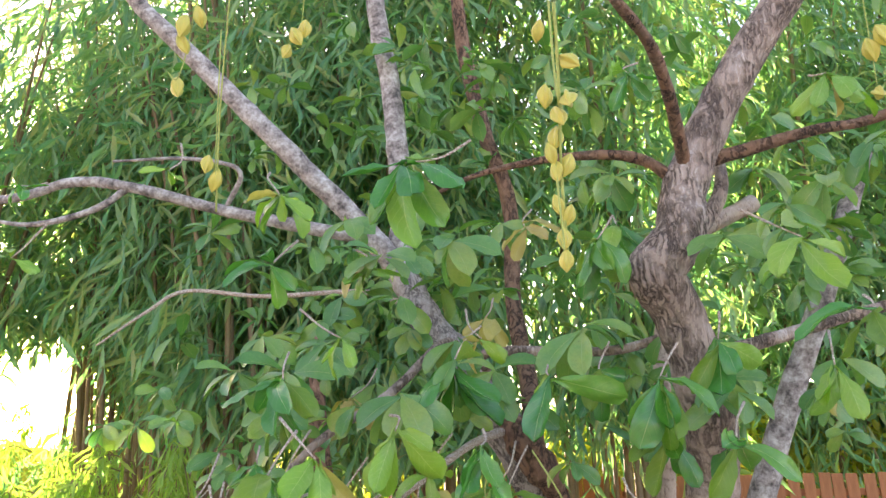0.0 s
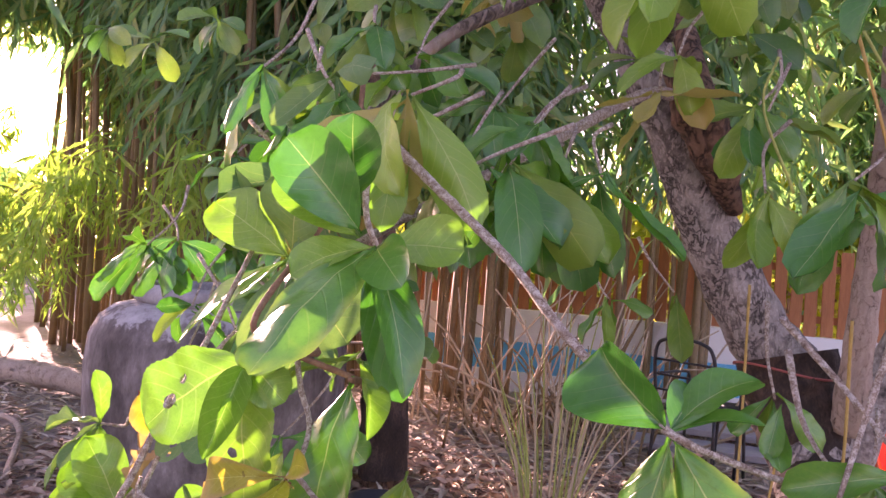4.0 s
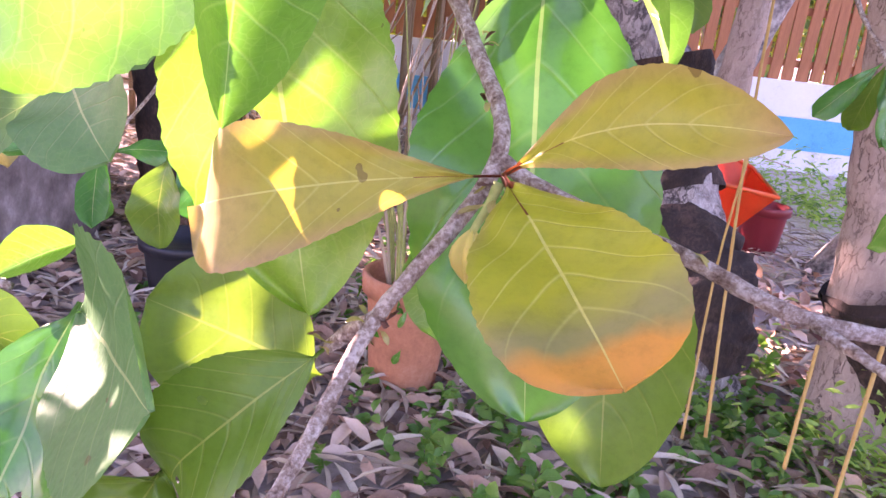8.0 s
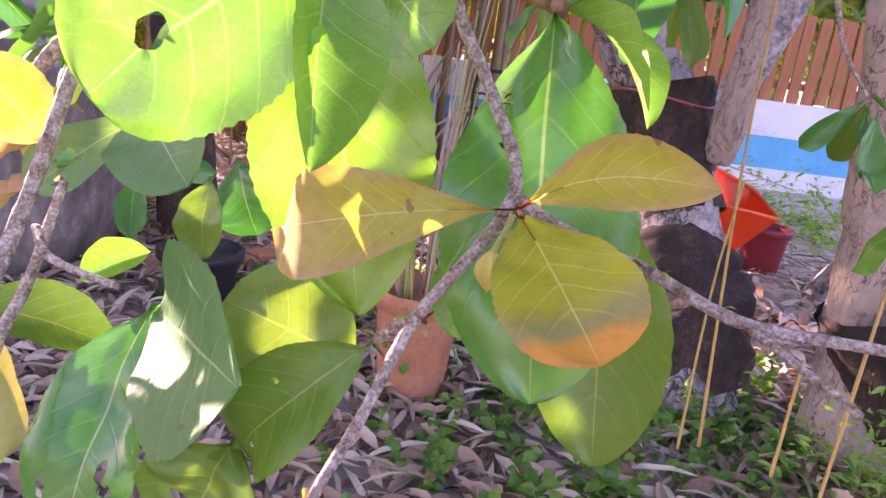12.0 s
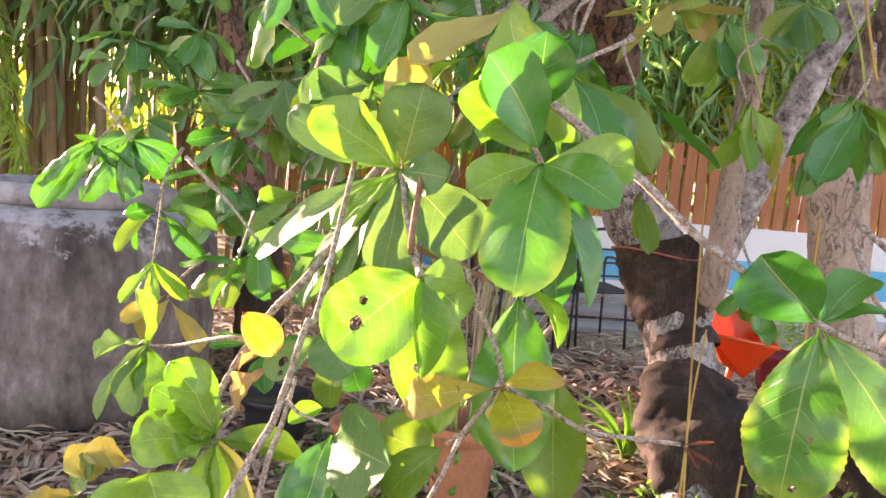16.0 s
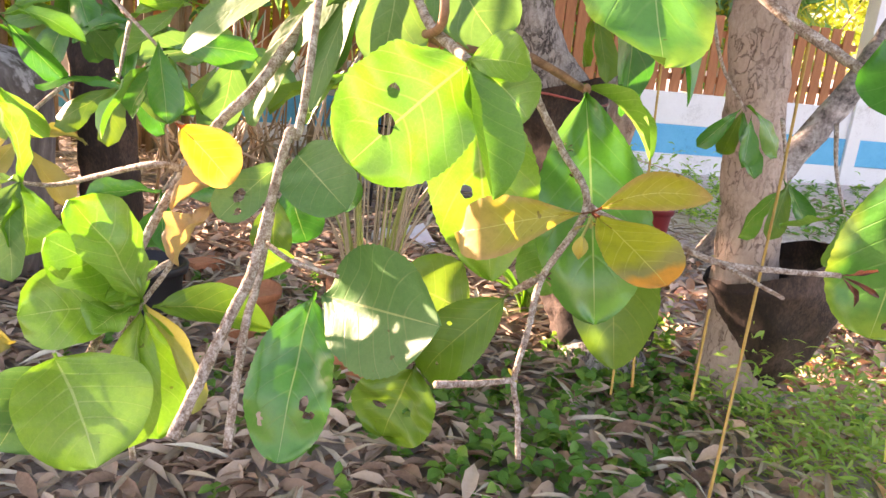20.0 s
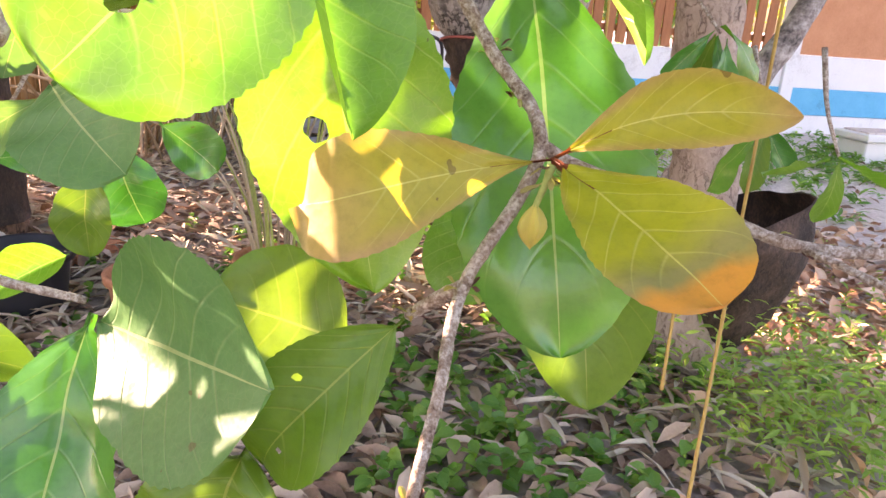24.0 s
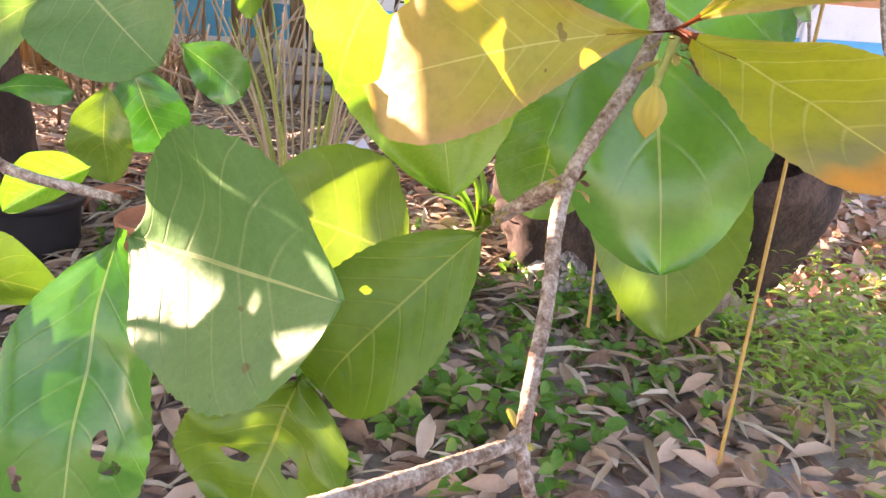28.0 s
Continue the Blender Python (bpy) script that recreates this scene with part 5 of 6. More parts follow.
part('branch', tube([(-0.094, 0.607, 1.273), (-0.068, 0.544, 1.185), (-0.045, 0.426, 1.148)], [0.004, 0.005, 0.005], 36, 12, 0.17, 240), M_twig, tree)
part('branch', tube([(-0.114, 0.857, 1.623), (-0.064, 0.707, 1.393), (-0.062, 0.467, 1.194), (-0.058, 0.582, 1.165), (0.008, 0.516, 1.154), (0.011, 0.450, 1.158), (0.081, 0.481, 1.132), (0.080, 0.463, 1.133)], [0.005, 0.0045, 0.0042, 0.0042, 0.004, 0.004, 0.0038], 62, 12, 0.17, 240), M_brown_twig, tree)
part('branch', tube([(0.011, 0.450, 1.163), (0.026, 0.440, 1.120), (0.050, 0.424, 1.078), (0.060, 0.372, 1.040), (0.021, 0.347, 0.982), (0.003, 0.312, 0.950), (-0.015, 0.277, 0.921), (-0.014, 0.262, 0.902), (-0.014, 0.246, 0.872)], [0.0038, 0.0036, 0.0034, 0.0032, 0.003, 0.0026, 0.0024, 0.0022, 0.0022], 156, 12, 0.17, 240), M_twig, tree)
part('twig', tube([(0.021, 0.347, 0.982), (0.012, 0.360, 0.970), (0.003, 0.372, 0.958)], [0.0034, 0.0036, 0.0026], 26, 12, 0.17, 240), M_twig, tree)
part('twig', tube([(-0.015, 0.277, 0.921), (-0.047, 0.262, 0.925), (-0.083, 0.241, 0.934)], [0.0022, 0.0024, 0.0027], 36, 12, 0.17, 240), M_twig, tree)
part('branch', tube([(0.060, 0.372, 1.040), (0.080, 0.362, 1.031), (0.120, 0.328, 1.022), (0.152, 0.304, 1.013), (0.200, 0.297, 1.011), (0.253, 0.291, 1.011)], [0.0034, 0.003, 0.0028, 0.0028, 0.0024, 0.0022], 93, 12, 0.17, 240), M_twig, tree)
part('twig', tube([(0.152, 0.304, 1.013), (0.164, 0.275, 1.008), (0.172, 0.245, 1.005)], [0.002, 0.0017, 0.0015], 36, 12, 0.17, 240), M_twig, tree)
part('branch', tube([(-0.275, 0.360, 0.824), (-0.236, 0.408, 0.912), (-0.220, 0.431, 0.945), (-0.208, 0.456, 0.998), (-0.193, 0.479, 1.066), (-0.182, 0.490, 1.082), (-0.162, 0.610, 1.282)], [0.0052, 0.005, 0.0046, 0.0042, 0.004], 104, 12, 0.17, 240), M_twig, tree)
part('twig', tube([(-0.233, 0.383, 0.801), (-0.224, 0.432, 0.892), (-0.215, 0.458, 0.931), (-0.205, 0.486, 0.991)], [0.004, 0.004, 0.003], 52, 12, 0.17, 240), M_twig, tree)
part('twig', tube([(-0.208, 0.456, 0.968), (-0.184, 0.424, 0.962), (-0.143, 0.416, 0.952)], [0.003, 0.0025, 0.002], 26, 12, 0.17, 240), M_twig, tree)
part('branch', tube([(-0.402, 0.592, 0.783), (-0.352, 0.602, 0.903), (-0.301, 0.600, 1.004), (-0.264, 0.597, 1.059), (-0.218, 0.612, 1.113), (-0.118, 0.712, 1.273)], [0.005, 0.005, 0.0055, 0.006, 0.007], 93, 12, 0.17, 240), M_twig, tree)
part('twig', tube([(-0.301, 0.600, 1.004), (-0.336, 0.588, 1.009), (-0.460, 0.721, 0.954), (-0.497, 0.703, 0.957)], [0.004, 0.0035, 0.003, 0.002], 41, 12, 0.17, 240), M_twig, tree)
part('twig', tube([(-0.343, 0.589, 0.855), (-0.313, 0.589, 0.905), (-0.372, 0.602, 0.853)], [0.003, 0.003, 0.004], 31, 12, 0.17, 240), M_twig, tree)
part('twig', tube([(-0.343, 0.589, 0.855), (-0.363, 0.569, 0.805), (-0.343, 0.539, 0.695)], [0.003, 0.003, 0.0035], 31, 12, 0.17, 240), M_twig, tree)
part('branch', tube([(0.658, 0.496, 1.066), (0.538, 0.466, 1.096), (0.458, 0.446, 1.126), (0.379, 0.484, 1.175), (0.311, 0.541, 1.227), (0.238, 0.588, 1.297), (0.105, 0.637, 1.400), (0.012, 0.672, 1.473)], [0.003, 0.004, 0.005, 0.006, 0.0065, 0.007, 0.0075], 114, 12, 0.17, 240), M_twig, tree)
part('twig', tube([(0.095, 0.478, 1.299), (0.078, 0.477, 1.339), (0.067, 0.494, 1.402)], [0.004, 0.004, 0.0045], 31, 12, 0.17, 240), M_twig, tree)
# ---- upper leaves ----
ROSETTES = (
    # the next two whorls are added to throw shade on the low branch
    ((-0.85, 1.22, 1.27), 8, 0.19, M_leaf),
    ((-0.78, 1.25, 1.29), 6, 0.19, M_leaf),
    ((0.59, 0.54, 2.59), 9, 0.24, M_leaf),
    ((0.09, 0.75, 2.02), 7, 0.20, M_leaf),
    ((0.48, 1.25, 2.10), 7, 0.25, M_leaf),
    ((1.20, 1.14, 2.00), 8, 0.22, M_leaf),
    ((1.00, 1.51, 2.59), 7, 0.22, M_leaf),
    ((0.84, 1.19, 2.04), 3, 0.24, M_leaf),
    ((0.06, 0.73, 2.64), 6, 0.15, M_lime),
    ((1.39, 1.33, 2.14), 6, 0.20, M_leaf),
    ((1.78, 0.88, 2.12), 5, 0.22, M_leaf),
    ((0.23, 0.86, 2.16), 3, 0.14, M_lime),
    ((0.55, 1.40, 2.22), 5, 0.16, M_lime),
    ((1.17, 1.64, 3.35), 6, 0.20, M_leaf),
    ((1.05, 1.79, 2.73), 6, 0.20, M_leaf),
    ((1.67, 1.15, 2.41), 4, 0.22, M_lime),
    ((1.85, 1.31, 3.03), 6, 0.20, M_lime),
    ((0.01, 0.78, 2.41), 5, 0.16, M_leaf),
    ((0.97, 1.51, 2.08), 5, 0.18, M_leaf),
    ((0.42, 0.87, 1.86), 5, 0.20, M_lime),
    ((0.72, 0.77, 1.80), 5, 0.18, M_leaf),
    ((0.39, 0.42, 1.77), 6, 0.17, M_lime),
    ((0.29, 0.36, 1.73), 5, 0.16, M_leaf),
    ((0.09, 1.37, 2.55), 5, 0.16, M_lime),
    ((-0.45, 0.79, 2.83), 3, 0.12, M_lime),
    ((-1.11, 0.72, 2.84), 4, 0.16, M_leaf),
    ((-1.17, 0.79, 2.57), 3, 0.15, M_lime),
    ((1.40, 1.06, 1.80), 5, 0.20, M_leaf),
    ((1.71, 1.22, 2.01), 5, 0.18, M_lime),
    ((0.69, 1.63, 2.72), 4, 0.17, M_oldleaf),
    ((0.49, 1.68, 2.36), 4, 0.16, M_oldleaf),
    ((0.61, 1.45, 1.67), 3, 0.20, M_leaf),
    ((0.44, 1.45, 1.26), 2, 0.16, M_leaf),
    ((0.06, 0.91, 1.46), 4, 0.16, M_leaf),
    ((-0.20, 1.08, 1.78), 6, 0.17, M_leaf),
    ((-0.21, 0.87, 1.55), 7, 0.18, M_leaf),
    ((0.18, 0.96, 1.55), 6, 0.17, M_leaf),
    ((0.17, 0.85, 1.46), 5, 0.20, M_leaf),
    ((0.86, 1.28, 1.51), 6, 0.18, M_leaf),
    ((1.07, 1.06, 1.44), 7, 0.18, M_leaf),
    ((-0.10, 1.62, 2.05), 8, 0.15, M_oldleaf),
    ((-1.09, 1.94, 1.61), 7, 0.27, M_leaf),
    ((-0.80, 1.74, 1.44), 6, 0.20, M_leaf),
    ((-1.10, 1.94, 1.30), 5, 0.22, M_leaf),
    ((-0.66, 1.55, 1.19), 7, 0.18, M_leaf),
    ((-0.49, 1.46, 1.34), 6, 0.18, M_leaf),
    ((-0.70, 1.22, 1.13), 6, 0.17, M_leaf),
    ((-0.51, 1.44, 1.12), 6, 0.19, M_leaf),
    ((-0.70, 1.21, 1.01), 5, 0.15, M_lime),
    ((-0.49, 1.16, 1.04), 6, 0.16, M_leaf),
    ((-0.41, 1.39, 1.19), 5, 0.18, M_lime),
    ((-0.72, 1.36, 0.90), 4, 0.17, M_oldleaf),
    ((-0.62, 1.57, 1.32), 6, 0.18, M_leaf),
    ((-0.33, 1.28, 1.50), 6, 0.18, M_leaf),
    ((-0.79, 1.73, 1.61), 6, 0.20, M_leaf),
    ((-0.45, 1.47, 1.63), 5, 0.18, M_leaf),
    ((0.00, 0.71, 1.46), 5, 0.14, M_lime),
    ((0.06, 0.65, 1.53), 5, 0.20, M_lime),
    ((-0.13, 0.80, 1.56), 5, 0.20, M_leaf),
    ((0.12, 0.80, 1.45), 4, 0.18, M_leaf),
    ((0.23, 0.98, 1.46), 4, 0.22, M_leaf),
    ((0.31, 0.97, 1.46), 3, 0.20, M_leaf),
    ((-0.16, 0.77, 1.42), 4, 0.17, M_glossy),
    ((-0.07, 0.81, 1.49), 3, 0.10, M_oldleaf),
    ((0.60, 1.19, 1.47), 5, 0.16, M_lime),
    ((0.70, 0.93, 1.46), 6, 0.19, M_leaf),
    ((0.86, 0.73, 1.38), 6, 0.18, M_leaf),
    ((0.39, 1.13, 1.65), 5, 0.15, M_oldleaf),
    ((1.14, 1.11, 1.62), 6, 0.18, M_leaf),
    ((1.20, 1.27, 1.83), 5, 0.18, M_leaf),
    ((0.62, 0.44, 1.08), 3, 0.14, M_lime),
    ((0.69, 0.46, 1.11), 4, 0.16, M_leaf),
    ((0.63, 0.49, 1.09), 2, 0.14, M_leaf),
    ((0.06, 1.17, 1.63), 5, 0.20, M_leaf),
    ((0.17, 1.11, 1.46), 5, 0.22, M_leaf),
    ((-0.14, 0.80, 1.60), 4, 0.16, M_glossy),
    ((-0.31, 0.83, 1.62), 4, 0.18, M_leaf),
    ((-0.11, 1.11, 1.72), 5, 0.18, M_leaf),
    ((0.42, 1.16, 1.73), 4, 0.16, M_lime),
    ((0.58, 1.36, 1.67), 6, 0.17, M_leaf),
    ((0.26, 1.83, 1.22), 4, 0.14, M_leaf),
    ((-0.25, 1.21, 1.49), 5, 0.19, M_oldleaf),
    ((0.03, 1.09, 1.46), 4, 0.18, M_leaf),
    ((-0.46, 1.42, 1.46), 5, 0.22, M_glossy),
    ((0.63, 1.08, 1.09), 5, 0.12, M_leaf),
    ((0.84, 1.02, 0.92), 3, 0.13, M_lime),
    ((0.81, 1.18, 0.95), 3, 0.14, M_leaf),
    ((-0.43, 1.23, 0.84), 4, 0.16, M_leaf),
    ((-0.38, 0.93, 1.11), 5, 0.17, M_leaf),
    ((-0.29, 1.04, 1.13), 5, 0.15, M_glossy),
    ((-0.12, 0.94, 1.09), 5, 0.14, M_leaf),
)
STRING_A = [(1.13, -0.14, 2.50), (1.15, -0.10, 2.44), (1.12, -0.08, 2.40), (1.16, -0.07, 2.38), (1.13, -0.06, 2.36), (1.13, -0.04, 2.33), (1.11, -0.04, 2.30), (1.15, -0.02, 2.28), (1.12, -0.02, 2.27), (1.11, 0.00, 2.21), (1.14, 0.01, 2.19), (1.12, 0.02, 2.15), (1.12, 0.03, 2.11)]
STRING_B = [(-0.23, 0.55, 3.26), (-0.19, 0.55, 3.29), (-0.27, 0.56, 3.20), (-0.31, 0.62, 3.07)]
STRING_C = [(-0.11, 0.57, 2.72), (-0.09, 0.60, 2.68)]
STRING_D = [(-0.11, 1.04, 3.48), (-0.13, 1.07, 3.42), (-0.05, 1.05, 3.51), (2.04, 1.52, 3.22), (2.05, 1.60, 3.04), (2.07, 1.49, 3.25)]
ROOTS = [((0.60, 1.41, 1.29), (0.60, 1.37, 0.92), (0.58, 1.23, 0.45)), ((0.70, 1.58, 0.89), (0.67, 1.54, 0.66), (0.63, 1.43, 0.33)), ((0.70, 0.99, 1.74), (0.77, 1.00, 1.51)), ((0.75, 1.11, 1.24), (0.74, 1.09, 0.88), (0.63, 0.94, 0.34)), ((0.65, 1.10, 0.69), (0.62, 1.05, 0.51)), ((0.06, 0.39, 3.17), (-0.05, 0.53, 2.87), (-0.12, 0.64, 2.57)), ((1.16, -0.16, 2.53), (1.15, -0.10, 2.43), (1.13, -0.02, 2.27), (1.12, 0.04, 2.10)), ((0.66, 0.60, 0.84), (0.63, 0.59, 0.76), (0.62, 0.56, 0.67)), ((0.76, 1.24, 1.80), (0.85, 1.26, 1.64), (0.89, 1.27, 1.51)), ((0.61, 1.24, 1.75), (0.59, 1.25, 1.65), (0.66, 1.27, 1.48))]

def rosette(center, count, length, material, parent, r):
    """A whorl of leaves at a twig's end, hanging outwards and down, and the twig that bears it."""
    c = np.array(center)
    a0 = r.uniform(0, 2 * math.pi)
    for i in range(count):
        a = a0 + 2 * math.pi * i / count + r.normal(0, 0.25)
        d = np.array([math.cos(a), 0.7 * math.sin(a), r.uniform(*((-1.5, 0.15) if c[0] < -0.35 else (-2.3, -0.05)))])
        nrm = np.array([0.0, -0.75, 0.75]) + r.normal(0, 0.35 if c[0] < -0.35 else 0.5, 3)
        m, pick = material, r.uniform()
        if pick > 0.84 and material is M_leaf:
            m = M_olive_shade
        if pick < (0.05 if c[0] < -0.35 else 0.14):
            m = M_lime if material is M_leaf else M_oldleaf if material is M_lime else material
        unit_leaf(c + r.normal(0, 0.006, 3), d, nrm, length * r.uniform(0.75, 1.12), m, parent)
    back = c + np.array([r.normal(0, 0.08), r.uniform(0.05, 0.22), r.uniform(0.05, 0.2)])
    part("twig", tube([c, (c + back) / 2 + r.normal(0, 0.015, 3), back], [0.0025, 0.0035, 0.005], 8, 6, 0.1, 30), M_twig, parent)

UNITS[M_olive_shade.name] = [copies_of(u, M_olive_shade) for u in UNIT]
UNITS[M_rust.name] = [copies_of(u, M_rust) for u in UNIT]
UNITS[M_glossy.name] = [copies_of(u, M_glossy) for u in UNIT]
rr = np.random.default_rng(8)
for center, count, length, material in ROSETTES:
    rosette(center, count, length * (0.82 if center[0] < -0.35 else 1.0), material, tree if center[0] < 0.62 else tree_b, rr)

def fill_leaves(parent, n, lo, hi, seed, size=(0.12, 0.22)):
    r = np.random.default_rng(seed)
    k = n // 6
    c = r.uniform(lo, hi, (k, 3))
    base = np.repeat(c, 6, 0) + r.normal(0, 0.015, (k * 6, 3))
    d = r.normal(0, 1, (k * 6, 3)) + np.array([0, 0, -0.4])
    scatter_blades("foliage", base, d, r.normal(0, 0.5, (k * 6, 3)) + np.array([0, -0.3, 1]), r.uniform(*size, k * 6), M_far_leaf, parent, nv=5, width=0.42)

def fill_rosettes(parent, n, lo, hi, seed, size):
    r = np.random.default_rng(seed)
    base, d, nn, sz = [], [], [], []
    for c in r.uniform(lo, hi, (n, 3)):
        across, along = c[0] * 0.656 + c[1] * 0.755, c[1] * 0.656 - c[0] * 0.755
        if c[0] < 0 and abs(across - 0.38) < 0.36 and 0.65 < c[2] - 0.194 * (along - 0.3) < 1.5:
            continue  # the low sun comes in here
        k, L_ = int(r.integers(4, 8)), r.uniform(*size)
        a0 = r.uniform(0, 6.28)
        for i in range(k):
            a = a0 + 6.28 * i / k + r.normal(0, 0.25)
            base.append(c + r.normal(0, 0.006, 3))
            d.append((math.cos(a), 0.7 * math.sin(a), r.uniform(-1.5, 0.15)))
            nn.append(np.array([0.0, -0.75, 0.75]) + r.normal(0, 0.35, 3))
            sz.append(L_ * r.uniform(0.75, 1.1))
    scatter_blades("foliage", base, d, nn, sz, M_far_leaf, parent, nv=8, width=0.43, bow=0.1, cup=0.2)

fill_rosettes(tree, 34, (-0.5, 1.1, 1.9), (0.6, 2.2, 2.9), 25, (0.14, 0.22))
fill_rosettes(tree_b, 36, (0.6, 1.2, 1.9), (2.3, 2.6, 3.2), 26, (0.14, 0.22))
fill_rosettes(tree, 34, (-1.5, 1.3, 1.0), (-0.3, 2.2, 2.1), 27, (0.11, 0.16))
fill_rosettes(tree_b, 5, (0.8, 1.5, 1.6), (2.0, 2.3, 2.1), 28, (0.11, 0.17))
fill_leaves(tree, 420, (-1.6, 2.3, 2.3), (0.9, 3.6, 4.6), 21)
fill_leaves(tree_b, 420, (0.9, 2.4, 2.4), (3.4, 4.0, 4.8), 22)
fill_leaves(tree_c, 300, (1.2, 3.0, 1.9), (3.8, 4.6, 3.4), 23, (0.1, 0.18))
fill_leaves(stump, 180, (-2.0, 3.0, 1.3), (-0.3, 4.2, 2.8), 24, (0.1, 0.17))

# ---- winged fruit on hanging strings ----
def fruit_mesh():
    verts, faces = [], []
    prof = [(0.0, 0.0), (0.12, 0.05), (0.36, 0.18), (0.56, 0.36), (0.62, 0.52), (0.5, 0.7), (0.26, 0.86), (0.08, 0.95), (0.0, 1.0)]
    seg = 32
    for rr_, z in prof:
        for k in range(seg):
            a = 2 * math.pi * k / seg
            w = rr_ * (0.52 + 0.55 * abs(math.cos(2 * a)) ** 3)
            verts.append((w * math.cos(a), w * math.sin(a), -z * 1.95))
    for i in range(len(prof) - 1):
        for k in range(seg):
            k2 = (k + 1) % seg
            faces.append((i * seg + k, (i + 1) * seg + k, (i + 1) * seg + k2, i * seg + k2))
    return mesh_of("fruit", verts, faces)

FRUIT = fruit_mesh()
def fruit_string(places, size, label, reach=0.5):
    top = max(places, key=lambda q: q[2])
    t = thing("fruit_string", top, label, "fruit", "hanging fruit")
    for p in places:
        f = part("fruit", FRUIT, M_fruit, t)
        f.matrix_basis = pose(p[0], p[1], p[2] + size * 0.6, float(rr.normal(0, 18)), float(rr.normal(0, 18)), float(rr.uniform(0, 90))) @ Matrix.Scale(size * float(rr.uniform(0.85, 1.1)), 4)
    line = sorted(places, key=lambda q: -q[2])
    x0, y0 = np.mean([q[0] for q in line]), np.mean([q[1] for q in line])
    pts = [(line[0][0], y0, line[0][2] + reach)] + [(x0 + 0.35 * (q[0] - x0), y0 + 0.012, q[2]) for q in line[::3]] + [(line[-1][0], y0, line[-1][2] + 0.02)]
    part("stalk", tube(pts, [0.0025, 0.002], 30, 6, 0.05, 30), M_green_twig, t)

fruit_string(STRING_A, 0.026, "string of yellow-green winged fruit hanging from the tree", 0.72)
part("limb", tube([(1.36, 1.76, 2.9), (1.3, 1.2, 3.15), (1.15, 0.5, 3.12), (STRING_A[0][0], STRING_A[0][1], STRING_A[0][2] + 0.7), (0.95, -0.3, 3.05)], [0.03, 0.022, 0.015, 0.01, 0.006], 30, 8, 0.14, 12), M_bark_brown, tree_b)
fruit_string(STRING_B, 0.045, "yellow winged fruit hanging beside a mottled limb")
fruit_string(STRING_C, 0.04, "two yellow winged fruit on a long green stalk")
fruit_string(STRING_D[:3], 0.045, "small group of yellow winged fruit")
fruit_string(STRING_D[3:], 0.048, "yellow winged fruit hanging against the sky")
fruit_bud = part("bud", FRUIT, M_fruit, tree, "small orange-brown fruit bud")
part("bud_stalk", tube([(0.06, 0.357, 1.034), (0.057, 0.355, 1.026), (0.052, 0.352, 1.016)], [0.0022, 0.0016, 0.0014], 10, 8, 0.1, 200), M_green_twig, tree, "short green bud stalk")
fruit_bud.matrix_basis = pose(0.052, 0.352, 1.018) @ Matrix.Scale(0.011, 4)

for i, line in enumerate(ROOTS):
    r_ = part("hanging_root", tube(line, [0.0032, 0.0028, 0.0035], 24, 6, 0.2, 40), M_string if i < 5 else M_green_twig)
    tagged(r_, "thin yellow-brown root hanging from the branches" if i < 5 else "thin greenish stem hanging from the branches", "root", "hanging roots")

# bronze withered tip of the right-hand branch
for d, n in (((1, 0.1, 0.1), (0, 0, 1)), ((0.8, 0.2, -0.9), (0, -1, 0.3)), ((0.9, -0.2, -0.4), (0.3, -1, 0))):
    b = unit_leaf((0.253, 0.291, 1.011), d, n, 0.038, M_rust, tree)
    b.scale = (b.scale[0] * 0.35, b.scale[1], b.scale[2])

# ---- pots and small things ----
def build_pot(c, h, r0, r1, label, material=None, name="flower_pot"):
    t = thing(name, c, label, "pot")
    p = part("body", lathe([(0, 0), (r0, 0), (r0 * 1.03, 0.02), (r0 + (r1 - r0) * 0.75, h * 0.8), (r1 * 0.97, h * 0.84)], 40, 0.006, 6), material or M_terracotta, t)
    p.location = c
    q = part("rim", lathe([(r1 * 0.97, h * 0.83), (r1 * 1.06, h * 0.84), (r1 * 1.08, h * 0.97), (r1 * 1.04, h), (r1 * 0.94, h * 0.99), (r1 * 0.9, h * 0.88), (0, h * 0.87)], 40, 0.006, 6), material or M_terracotta, t)
    q.location = c
    return t

pot = build_pot((0.07, 2.2, 0.0), 0.36, 0.1, 0.135, "tall terracotta flower pot standing on dry leaves")
reed = thing("reed_plant", (0.07, 2.2, 0.3), "bunch of thin brown and green stalks in the pot", "plant")
for i in range(46):
    a, s = rr.uniform(0, 6.28), rr.uniform(0.02, 0.3)
    h = rr.uniform(0.35, 0.95)
    x, y = 0.07 + 0.06 * math.cos(a), 2.2 + 0.06 * math.sin(a)
    part("stalk", tube([(x, y, 0.28), (x + 0.3 * s * math.cos(a), y + 0.3 * s * math.sin(a), 0.3 + h * 0.5), (x + s * math.cos(a), y + s * math.sin(a), 0.3 + h)], [0.004, 0.0035, 0.002], 8, 5, 0.05, 20), M_green_twig if i % 2 else M_straw, reed)
climb_b = rr.uniform(0, 6.28, 26)
for a in climb_b:
    z = float(rr.uniform(0.04, 0.34))
    rad = 0.105 + 0.035 * z / 0.36 + 0.012
    unit = unit_leaf((0.07 + rad * math.cos(a), 2.2 + rad * math.sin(a), z), (rr.normal(0, 0.4), rr.normal(0, 0.4), -1), (math.cos(a), math.sin(a), 0.2), 0.055, M_leaf, reed)
build_pot((2.0, 4.1, 0.0), 0.3, 0.1, 0.13, "dark red flower pot", mat("dark red glaze", (0.22, 0.02, 0.025), 0.35))
